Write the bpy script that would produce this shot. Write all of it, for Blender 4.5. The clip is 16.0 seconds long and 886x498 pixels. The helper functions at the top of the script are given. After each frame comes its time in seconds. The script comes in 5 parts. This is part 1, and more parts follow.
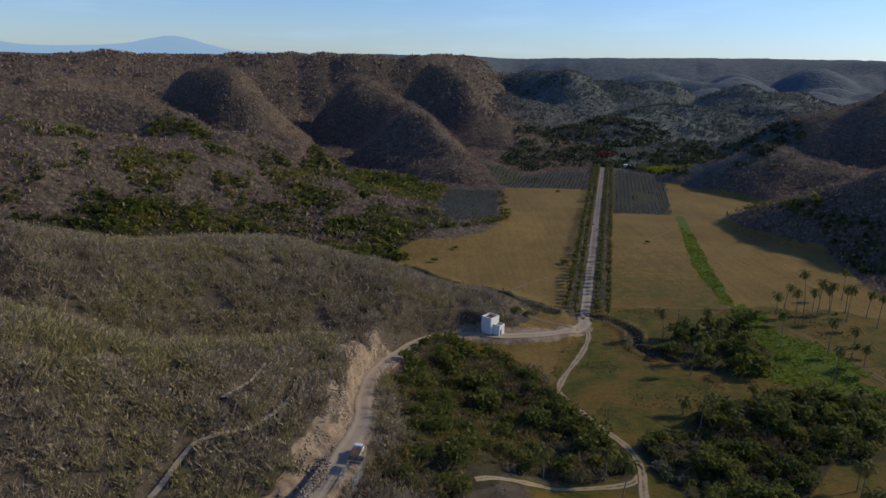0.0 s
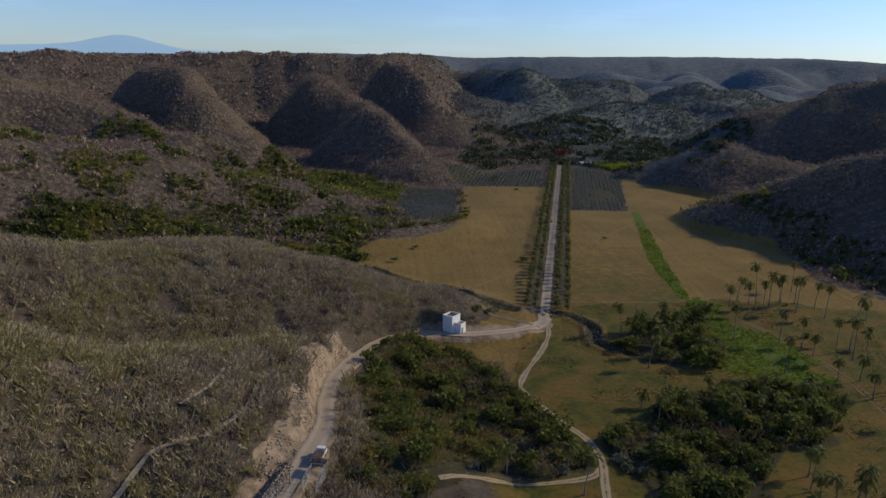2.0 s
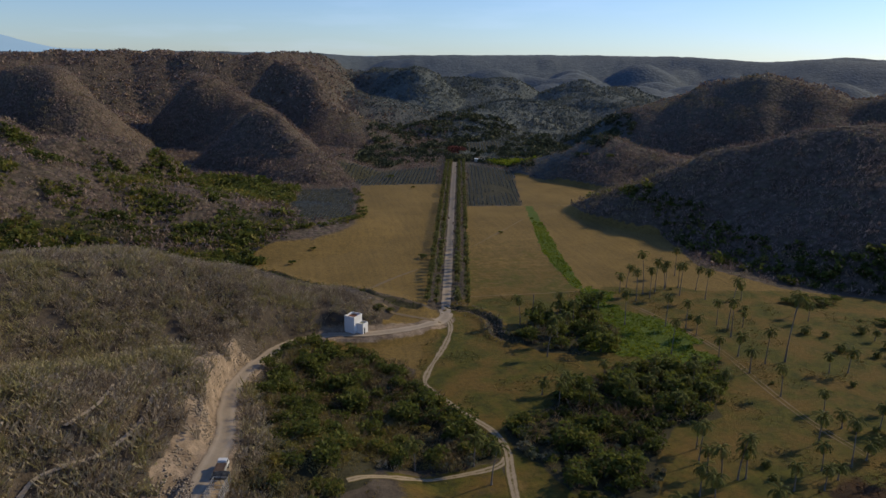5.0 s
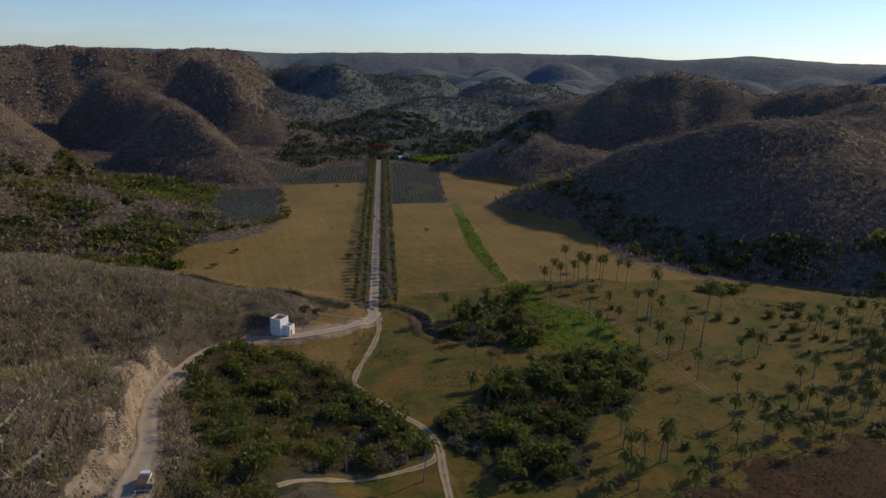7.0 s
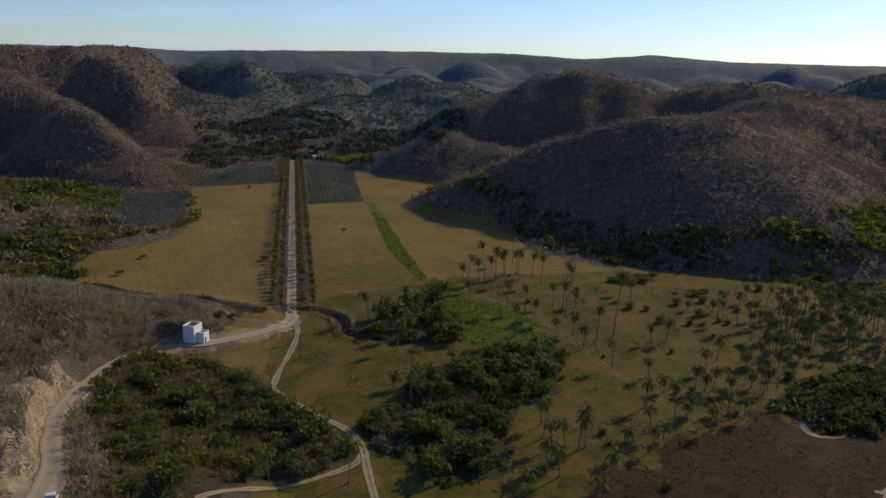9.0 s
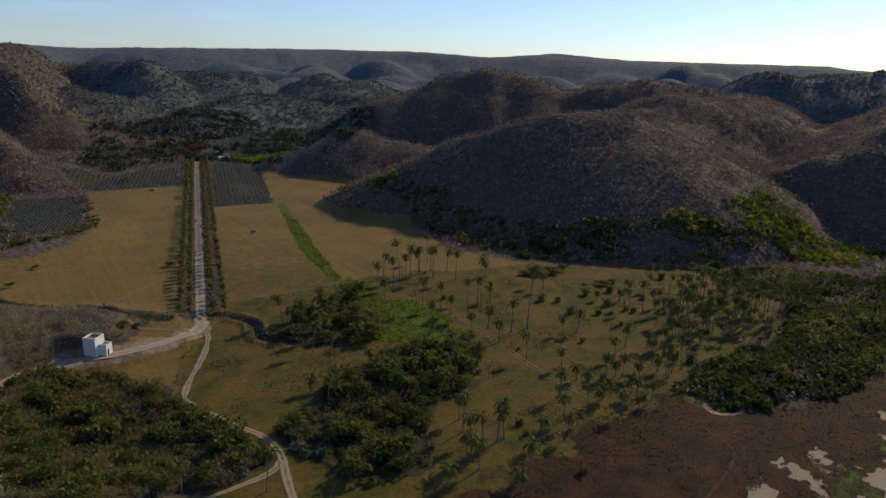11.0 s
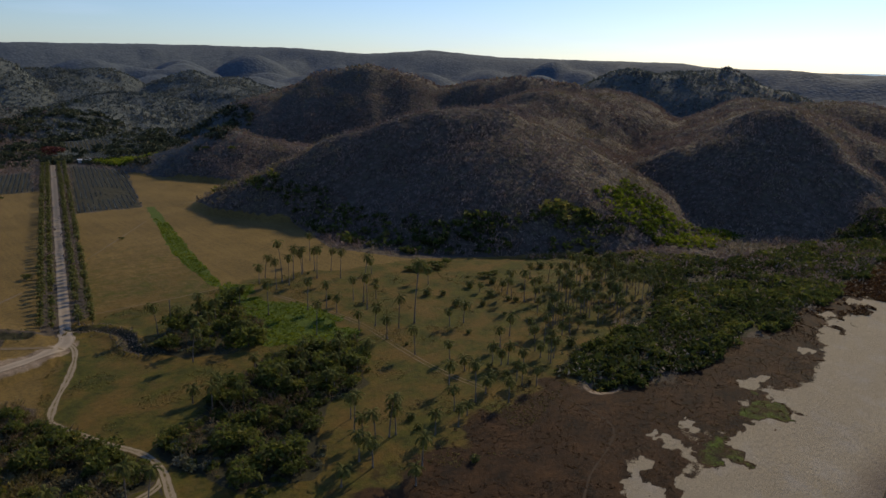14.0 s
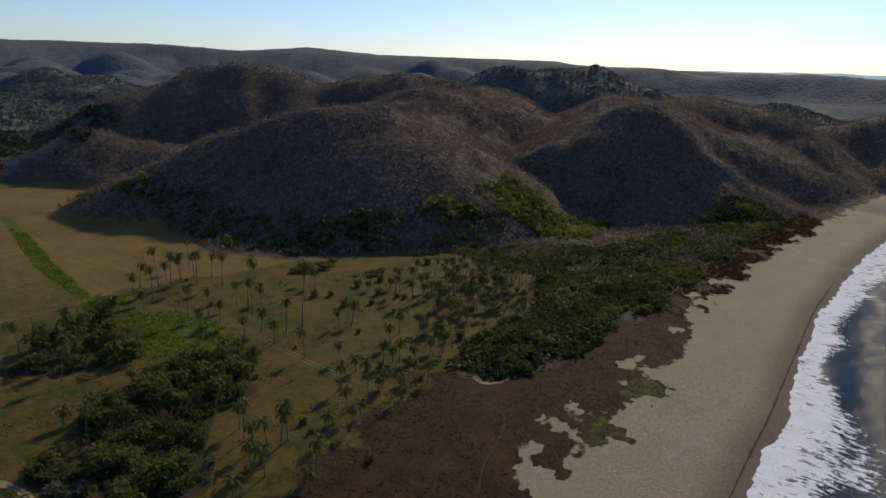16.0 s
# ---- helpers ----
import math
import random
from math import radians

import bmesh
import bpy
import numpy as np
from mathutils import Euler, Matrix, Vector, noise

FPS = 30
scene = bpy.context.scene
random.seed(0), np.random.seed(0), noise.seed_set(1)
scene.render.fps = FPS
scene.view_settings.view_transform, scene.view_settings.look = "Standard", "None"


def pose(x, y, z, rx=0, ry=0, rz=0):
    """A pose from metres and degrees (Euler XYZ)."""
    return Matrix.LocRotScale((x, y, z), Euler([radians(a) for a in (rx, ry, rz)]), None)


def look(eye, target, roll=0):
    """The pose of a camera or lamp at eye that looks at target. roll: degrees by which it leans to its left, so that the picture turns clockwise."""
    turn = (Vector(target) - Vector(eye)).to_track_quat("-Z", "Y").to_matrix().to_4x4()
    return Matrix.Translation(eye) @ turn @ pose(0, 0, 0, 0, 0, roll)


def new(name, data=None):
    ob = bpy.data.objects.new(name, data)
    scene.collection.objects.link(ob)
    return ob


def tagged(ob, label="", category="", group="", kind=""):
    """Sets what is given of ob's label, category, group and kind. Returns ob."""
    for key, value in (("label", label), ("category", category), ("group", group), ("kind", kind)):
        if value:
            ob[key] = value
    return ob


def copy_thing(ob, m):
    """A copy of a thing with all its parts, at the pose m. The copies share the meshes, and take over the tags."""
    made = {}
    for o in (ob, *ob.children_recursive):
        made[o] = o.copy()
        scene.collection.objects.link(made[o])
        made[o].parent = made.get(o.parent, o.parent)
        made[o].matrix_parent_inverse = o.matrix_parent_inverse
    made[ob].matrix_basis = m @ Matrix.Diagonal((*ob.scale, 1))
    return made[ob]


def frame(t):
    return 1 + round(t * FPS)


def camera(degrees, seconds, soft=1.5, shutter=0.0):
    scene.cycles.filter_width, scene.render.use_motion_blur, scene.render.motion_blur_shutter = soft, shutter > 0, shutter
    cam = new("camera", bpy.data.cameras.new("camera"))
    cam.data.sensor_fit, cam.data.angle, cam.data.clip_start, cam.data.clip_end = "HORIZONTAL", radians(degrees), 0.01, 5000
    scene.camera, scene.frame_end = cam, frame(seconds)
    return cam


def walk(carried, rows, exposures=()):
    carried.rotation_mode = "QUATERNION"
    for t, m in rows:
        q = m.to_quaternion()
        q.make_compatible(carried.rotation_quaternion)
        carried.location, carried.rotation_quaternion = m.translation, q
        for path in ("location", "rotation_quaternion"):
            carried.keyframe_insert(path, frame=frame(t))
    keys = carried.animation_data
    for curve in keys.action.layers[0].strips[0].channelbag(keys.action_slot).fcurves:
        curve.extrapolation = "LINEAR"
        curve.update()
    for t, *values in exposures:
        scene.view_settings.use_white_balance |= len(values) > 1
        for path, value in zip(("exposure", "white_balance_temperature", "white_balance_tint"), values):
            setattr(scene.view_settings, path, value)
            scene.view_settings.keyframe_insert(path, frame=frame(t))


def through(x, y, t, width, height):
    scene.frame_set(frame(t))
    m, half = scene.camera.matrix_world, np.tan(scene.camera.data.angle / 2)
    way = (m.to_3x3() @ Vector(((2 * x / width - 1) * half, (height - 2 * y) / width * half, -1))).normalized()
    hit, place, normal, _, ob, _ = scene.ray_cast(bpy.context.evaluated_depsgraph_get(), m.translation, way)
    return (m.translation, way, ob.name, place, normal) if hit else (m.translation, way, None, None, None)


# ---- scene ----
cam = camera(64.8, 16.0, 1.5)
EYE = Vector((0.0, 0.0, 90.0))
# seconds, heading (degrees clockwise from +y), pitch, lean
TURNS = [
    (0, 0.00, -14.71, 1.44),
    (0.5, 0.86, -14.71, 1.40),
    (1, 1.71, -14.70, 1.37),
    (1.5, 2.45, -14.70, 1.31),
    (2, 3.39, -14.70, 1.31),
    (2.5, 4.66, -14.69, 1.32),
    (3, 6.39, -14.69, 1.31),
    (3.5, 7.84, -14.70, 1.38),
    (4, 9.16, -14.68, 1.28),
    (6.5, 16.43, -14.69, 1.28),
    (7, 18.15, -14.71, 1.28),
    (7.5, 20.23, -14.70, 1.27),
    (8, 21.86, -14.72, 1.35),
    (8.5, 23.43, -14.71, 1.36),
    (11, 32.38, -14.67, 1.36),
    (11.5, 34.28, -14.68, 1.38),
    (12, 36.07, -14.67, 1.39),
    (12.5, 37.68, -14.68, 1.43),
    (13, 39.16, -14.69, 1.42),
    (13.5, 40.51, -14.71, 1.41),
    (14, 42.20, -14.71, 1.42),
    (14.5, 44.06, -14.71, 1.48),
    (15, 46.00, -14.69, 1.52),
    (15.5, 48.84, -14.69, 1.52),
    (16, 51.80, -14.67, 1.48),
]


def gaze(heading, pitch):
    a, b = radians(heading), radians(pitch)
    return EYE + Vector((math.sin(a) * math.cos(b), math.cos(a) * math.cos(b), math.sin(b)))


walk(cam, [(t, look(EYE, gaze(h, p), r)) for t, h, p, r in TURNS],
     [(0, 0.13, 6000, 10), (4, 0.14, 6300, 10), (8.5, 0.1, 6550, 10), (11, 0.06, 6600, 10), (16, -0.1, 6480, 10)])

# ---- light ----
SUN_AZ, SUN_EL = 73.0, 29.0
world = bpy.data.worlds.new("world")
scene.world = world
world.use_nodes = True
wn = world.node_tree
sky = wn.nodes.new("ShaderNodeTexSky")
sky.sky_type, sky.sun_disc = "NISHITA", False
sky.sun_elevation, sky.sun_rotation = radians(SUN_EL), radians(SUN_AZ)
sky.air_density, sky.dust_density, sky.ozone_density, sky.altitude = 1.0, 0.3, 2.2, 90
clear = wn.nodes.new("ShaderNodeMix")
clear.data_type, clear.blend_type = "RGBA", "MULTIPLY"
clear.inputs[0].default_value, clear.inputs[7].default_value = 1.0, (0.77, 0.91, 1.22, 1)
wisp_at = wn.nodes.new("ShaderNodeTexCoord")
wisp_map = wn.nodes.new("ShaderNodeMapping")
wisp_map.inputs["Scale"].default_value = (3, 3, 22)
wisp = wn.nodes.new("ShaderNodeTexNoise")
wisp.inputs["Scale"].default_value, wisp.inputs["Detail"].default_value = 1.6, 6
wn.links.new(wisp_at.outputs["Generated"], wisp_map.inputs[0])
wn.links.new(wisp_map.outputs[0], wisp.inputs["Vector"])
thin = wn.nodes.new("ShaderNodeMapRange")
thin.inputs[1].default_value, thin.inputs[2].default_value, thin.inputs[3].default_value, thin.inputs[4].default_value = 0.52, 0.85, 0.0, 0.22
wn.links.new(wisp.outputs[0], thin.inputs[0])
cloud = wn.nodes.new("ShaderNodeMix")
cloud.data_type = "RGBA"
cloud.inputs[7].default_value = (9, 9.4, 9.6, 1)
wn.links.new(thin.outputs[0], cloud.inputs[0])
wn.links.new(sky.outputs[0], cloud.inputs[6])
wn.links.new(cloud.outputs[2], clear.inputs[6])
wn.links.new(clear.outputs[2], wn.nodes["Background"].inputs[0])
wn.nodes["Background"].inputs[1].default_value = 0.096
sun = new("sun", bpy.data.lights.new("sun", "SUN"))
sun.data.energy, sun.data.angle, sun.data.color = 3.15, radians(0.6), (1.0, 0.82, 0.5)
a, e = radians(SUN_AZ), radians(SUN_EL)
sun.matrix_world = look(Vector((math.sin(a) * math.cos(e), math.cos(a) * math.cos(e), math.sin(e))) * 400, (0, 0, 0))


# ---- number tools ----
rng = np.random.default_rng(7)


def hash2(i, j, s):
    v = np.sin(i * 127.1 + j * 311.7 + s * 74.7) * 43758.5453
    return v - np.floor(v)


def vnoise(x, y, size, s=0):
    """Smooth value noise, 0 to 1, with cells of that size in metres."""
    x, y = np.asarray(x, float) / size, np.asarray(y, float) / size
    i, j = np.floor(x), np.floor(y)
    u, v = x - i, y - j
    u, v = u * u * (3 - 2 * u), v * v * (3 - 2 * v)
    return (hash2(i, j, s) * (1 - u) + hash2(i + 1, j, s) * u) * (1 - v) + (hash2(i, j + 1, s) * (1 - u) + hash2(i + 1, j + 1, s) * u) * v


def fbm(x, y, size, s=0, octaves=4):
    return sum(vnoise(x, y, size / 2 ** k, s + k) / 2 ** k for k in range(octaves)) / (2 - 2.0 ** (1 - octaves))


def step(a, b, v):
    u = np.clip((np.asarray(v, float) - a) / (b - a), 0, 1)
    return u * u * (3 - 2 * u)


def to_line(x, y, pts, reach=None):
    """Distance to a polyline of (x, y, z), and the line's z at the nearest place. Past reach it is just far."""
    x, y = np.asarray(x, float), np.asarray(y, float)
    best, zed = np.full(np.shape(x), 1e9), np.zeros(np.shape(x))
    if reach is not None:
        px, py = [p[0] for p in pts], [p[1] for p in pts]
        near = (x > min(px) - reach) & (x < max(px) + reach) & (y > min(py) - reach) & (y < max(py) + reach)
        best[near], zed[near] = to_line(x[near], y[near], pts)
        return best, zed
    for p, q in zip(pts, pts[1:]):
        dx, dy = q[0] - p[0], q[1] - p[1]
        u = np.clip(((x - p[0]) * dx + (y - p[1]) * dy) / (dx * dx + dy * dy), 0, 1)
        d = np.hypot(x - p[0] - u * dx, y - p[1] - u * dy)
        z = p[2] + u * (q[2] - p[2]) if len(p) > 2 else 0
        zed = np.where(d < best, z, zed)
        best = np.minimum(best, d)
    return best, zed


def inside(x, y, poly, soft=4.0, wobble=0.0, size=12.0):
    """1 inside the polygon, 0 outside, with a soft and, if wanted, ragged border."""
    x, y = np.asarray(x, float), np.asarray(y, float)
    odd = np.zeros(x.shape, bool)
    for (x0, y0), (x1, y1) in zip(poly, poly[1:] + poly[:1]):
        hit = ((y0 > y) != (y1 > y)) & (x < (x1 - x0) * (y - y0) / (y1 - y0 + 1e-9) + x0)
        odd ^= hit
    d, _ = to_line(x, y, poly + poly[:1], 3 * (soft + wobble) + 1)
    d = np.where(odd, d, -d) + (wobble * (fbm(x, y, size, 31) - 0.5) * 2 if wobble else 0)
    return step(-soft, soft, d)


def smooth_line(pts, steps=5):
    """A Catmull-Rom curve through the points."""
    pts = [Vector(p) for p in pts]
    ext = [2 * pts[0] - pts[1]] + pts + [2 * pts[-1] - pts[-2]]
    out = []
    for a, b, c, d in zip(ext, ext[1:], ext[2:], ext[3:]):
        for k in range(steps):
            t = k / steps
            out.append(0.5 * (2 * b + (c - a) * t + (2 * a - 5 * b + 4 * c - d) * t * t + (3 * b - a - 3 * c + d) * t ** 3))
    return [tuple(v) for v in out + [pts[-1]]]


# ---- the lie of the land ----
RIDGES = []


def ridge(x0, y0, h0, x1, y1, h1, w, steep=1.0):
    """A crest line with its heights; w: the slope's breadth; steep: 0 a soft swell, 1 a hill with straight flanks."""
    RIDGES.append((x0, y0, h0, x1, y1, h1, w, steep))


# foreground spur
ridge(21, 243, 1, 4, 236, 10, 33, 0)
ridge(4, 236, 10, -28, 230, 23, 33, 0)
ridge(-28, 230, 23, -62, 227, 30, 33, 0)
# foreground spur back
ridge(-62, 227, 30, -92, 205, 34, 52, 0)
ridge(-92, 205, 34, -118, 180, 46, 52, 0)
# foreground flank
ridge(-31, 162, 18, -58, 138, 27, 45, 0)
ridge(-58, 138, 27, -84, 124, 42, 45, 0)
# middle spur
ridge(-18, 400, 8, -76, 408, 22, 55, 0)
ridge(-76, 408, 22, -158, 400, 44, 55, 0)
# middle spur back
ridge(-158, 400, 44, -224, 355, 58, 80, 0)
ridge(-224, 355, 58, -276, 317, 65, 80, 0)
# knob
ridge(-122, 490, 43, -136, 486, 43, 41)
# left ridge
ridge(-179, 488, 56, -244, 482, 68, 61)
ridge(-244, 482, 68, -322, 458, 74, 61)
# left crest
ridge(-344, 598, 76, -316, 691, 76, 68)
# dome
ridge(-278, 803, 87, -250, 786, 84, 56)
ridge(-250, 786, 84, -205, 750, 58, 50)
# front cone
ridge(-40, 662, 50, -26, 648, 46, 44)
ridge(-26, 648, 46, 8, 600, 18, 40)
# second cone
ridge(-104, 858, 77, -88, 850, 76, 58)
ridge(-88, 850, 76, -52, 800, 50, 50)
# cone ridge
ridge(-20, 1020, 92, 20, 960, 72, 60)
ridge(20, 960, 72, 62, 850, 24, 56)
# crest one
ridge(-706, 908, 89, -449, 1167, 102, 156)
# crest two
ridge(-449, 1167, 102, -232, 1279, 110, 138)
# crest three
ridge(-223, 1230, 108, -51, 1249, 107, 102)
# crest four
ridge(-51, 1249, 107, 67, 1498, 115, 102)
# dark crest
ridge(162, 1491, 107, 226, 1331, 92, 102)
# north knob
ridge(238, 982, 28, 312, 1034, 37, 61)
# north low
ridge(189, 941, 15, 238, 951, 22, 48)
# north dome
ridge(510, 1250, 42, 652, 1351, 57, 95)
# north ridge a
ridge(296, 1470, 77, 418, 1388, 69, 88)
# north ridge b
ridge(576, 1811, 78, 704, 1656, 75, 109)
# skyline a
ridge(455, 2255, 125, 976, 2302, 135, 330)
# skyline b
ridge(976, 2302, 135, 1248, 2166, 132, 320)
# skyline c
ridge(1248, 2166, 128, 1418, 1936, 118, 260)
# skyline d
ridge(1553, 2085, 127, 1760, 2048, 145, 280)
ridge(1760, 2048, 145, 1913, 1905, 130, 280)
# skyline e
ridge(1913, 1905, 126, 2331, 1363, 119, 300)
# skyline f
ridge(2601, 1865, 127, 2908, 1336, 103, 300)
# skyline g
ridge(1805, 862, 100, 1779, 666, 98, 220)
ridge(1779, 666, 98, 1858, 397, 96, 220)
# far right
ridge(1858, 397, 95, 1798, 88, 91, 240)
# big right back
ridge(415, 798, 24, 452, 778, 66, 80)
ridge(452, 778, 66, 488, 756, 84, 95)
ridge(488, 756, 84, 529, 728, 87, 100)
ridge(529, 728, 87, 568, 698, 78, 100)
ridge(568, 698, 78, 601, 670, 62, 90)
# big right back tail
ridge(601, 670, 62, 640, 632, 74, 100)
ridge(640, 632, 74, 702, 563, 78, 110)
ridge(702, 563, 78, 730, 527, 66, 100)
# right front
ridge(183, 430, 2, 213, 402, 20, 24)
ridge(213, 402, 20, 235, 389, 33, 30)
ridge(235, 389, 33, 260, 374, 46, 38)
ridge(260, 374, 46, 288, 352, 59, 45)
ridge(288, 352, 59, 318, 332, 65, 48)
ridge(318, 332, 65, 330, 314, 63, 48)
ridge(330, 314, 63, 342, 292, 50, 41)
ridge(342, 292, 50, 350, 266, 32, 33)
# behind front
ridge(330, 314, 60, 420, 372, 52, 90)
ridge(420, 372, 52, 500, 420, 66, 90)
ridge(500, 420, 66, 620, 430, 70, 100)
ridge(500, 420, 66, 570, 500, 60, 90)
# right second
ridge(470, 305, 14, 484, 267, 43, 48)
ridge(484, 267, 43, 490, 240, 59, 53)
ridge(490, 240, 59, 494, 211, 64, 56)
ridge(494, 211, 64, 496, 181, 54, 50)
ridge(496, 181, 54, 498, 160, 40, 43)
ridge(498, 160, 40, 496, 128, 19, 34)
ridge(496, 128, 19, 495, 92, 1, 27)
# right second back
ridge(494, 211, 62, 570, 235, 62, 80)
ridge(570, 235, 62, 660, 300, 68, 100)
ridge(570, 235, 62, 600, 170, 44, 70)
ridge(600, 170, 44, 612, 110, 8, 50)
# green knoll
ridge(331, 259, 21, 355, 242, 18, 26)
ridge(355, 242, 18, 372, 215, 5, 26)
# right third
ridge(992, 676, 86, 1031, 613, 93, 130)
ridge(1031, 613, 93, 1071, 541, 91, 130)
ridge(1071, 541, 91, 1100, 480, 66, 120)
# right fourth
ridge(713, 264, 66, 695, 187, 56, 90)
# headland
ridge(788, 139, 33, 791, 121, 44, 70)
ridge(791, 121, 44, 795, 91, 55, 75)
ridge(795, 91, 55, 760, 40, 40, 75)
# headland foot
ridge(620, 109, 3, 600, 66, 4, 40)
# low woods mid
ridge(267, 582, 33, 308, 503, 22, 50)
# left upland
ridge(-383, 814, 35, -248, 917, 32, 110)
# left upland two
ridge(-111, 994, 24, 9, 1050, 10, 90)
# east knob
ridge(234, 596, 18, 307, 629, 18, 38)

# lines of the plan
CUT_ROAD = smooth_line([(-30, 84, 15.5), (-24, 104, 14.5), (-18.6, 126, 14), (-17.2, 142, 12), (-18.6, 160, 9), (-18, 180, 6.5), (-12.6, 198, 5), (-5, 212, 4), (8, 220, 3)])
HOUSE_ROAD = smooth_line([(8, 220, 3), (23, 220, 2.6), (40, 226, 1.8), (51, 236, 0.8), (53, 246, 0.2)])
AVENUE = [(53, 244, 0.1), (149.5, 662, 0.1)]
DOWN_ROAD = smooth_line([(51, 238, 0.8), (51.5, 228, 0.3), (46.4, 213, 0), (38, 195.3, 0), (34.6, 185.6, 0), (35.5, 180, 0), (38.8, 172, 0), (42.9, 162.6, 0), (46.7, 154.5, 0), (47.6, 145, 0), (45.2, 133.5, 0), (41, 110, 0)])
LOW_TRACK = smooth_line([(47.3, 143, 0), (43.4, 138.8, 0), (34.7, 136.7, 0), (25.8, 135.6, 0), (15.6, 133.7, 0), (8, 130.5, 0)])
BENCH_PATH = smooth_line([(-49, 104, 17), (-48.2, 106.4, 17.6), (-46.7, 113.9, 19.3), (-45.5, 117.3, 20.0), (-41.5, 120.4, 20.2), (-37.2, 123.9, 19.7), (-34.1, 129.7, 19.7), (-32.5, 137.1, 19.2), (-32.4, 149.7, 18.9), (-31, 154.6, 18.3), (-29.1, 158.8, 17.6), (-27.7, 160.4, 17.3)])
UPPER_PATH = smooth_line([(-43.9, 128.6, 23.6), (-42.1, 132.4, 23.6), (-40.6, 137.3, 23.2), (-40.2, 145.1, 22.5), (-40.6, 150.2, 21.6)])


YARD = [(23, 229), (26, 240), (34, 248), (50, 248), (48, 237), (38, 229)]
DITCH_WEST = smooth_line([(-34, 312), (-14, 304), (-5, 288), (8, 277), (22, 266), (27, 253), (42, 247)])
DITCH_EAST = smooth_line([(56, 247), (64, 242), (68, 232), (66, 220), (70, 212)])


def shore(x):
    """y of the water's edge."""
    return np.interp(x, [-400, 100, 156, 174, 200, 249, 296, 406, 480, 700], [-20, 27, 29.5, 33, 32.5, 40, 44, 46.5, 43, 20]) + 2.5 * (vnoise(x, 0 * x, 12, 5) - 0.5)


def veg_line(x, y):
    """y where the plants begin above the beach: bays of sand and tongues of green."""
    base = np.interp(x, [60, 115, 133, 150, 172, 190, 200, 214, 230, 249, 279, 306, 362, 426, 480, 700], [66, 70, 74, 73, 79, 72, 79, 75, 78, 82, 89, 89, 87, 83, 80, 60])
    return base + 9 * (fbm(x, y, 17, 9) - 0.5) + 20 * (fbm(x, y, 6, 3, 4) - 0.5)


# how steeply the far ridge rises above the eye, by compass
RIM_AZ = [-50, -28, -15, -7, 2, 5.3, 9.6, 12.6, 18.5, 24, 29, 36.5, 39.6, 45, 49, 57, 62, 70, 90]
RIM_RISE = np.array([0.1, 0.22, 0.5, 0.75, 0.86, 0.74, 0.87, 0.97, 1.08, 1.11, 1.03, 0.82, 1.07, 0.8, 0.65, 0.6, 0.34, 0.2, -0.2]) * 0.01745


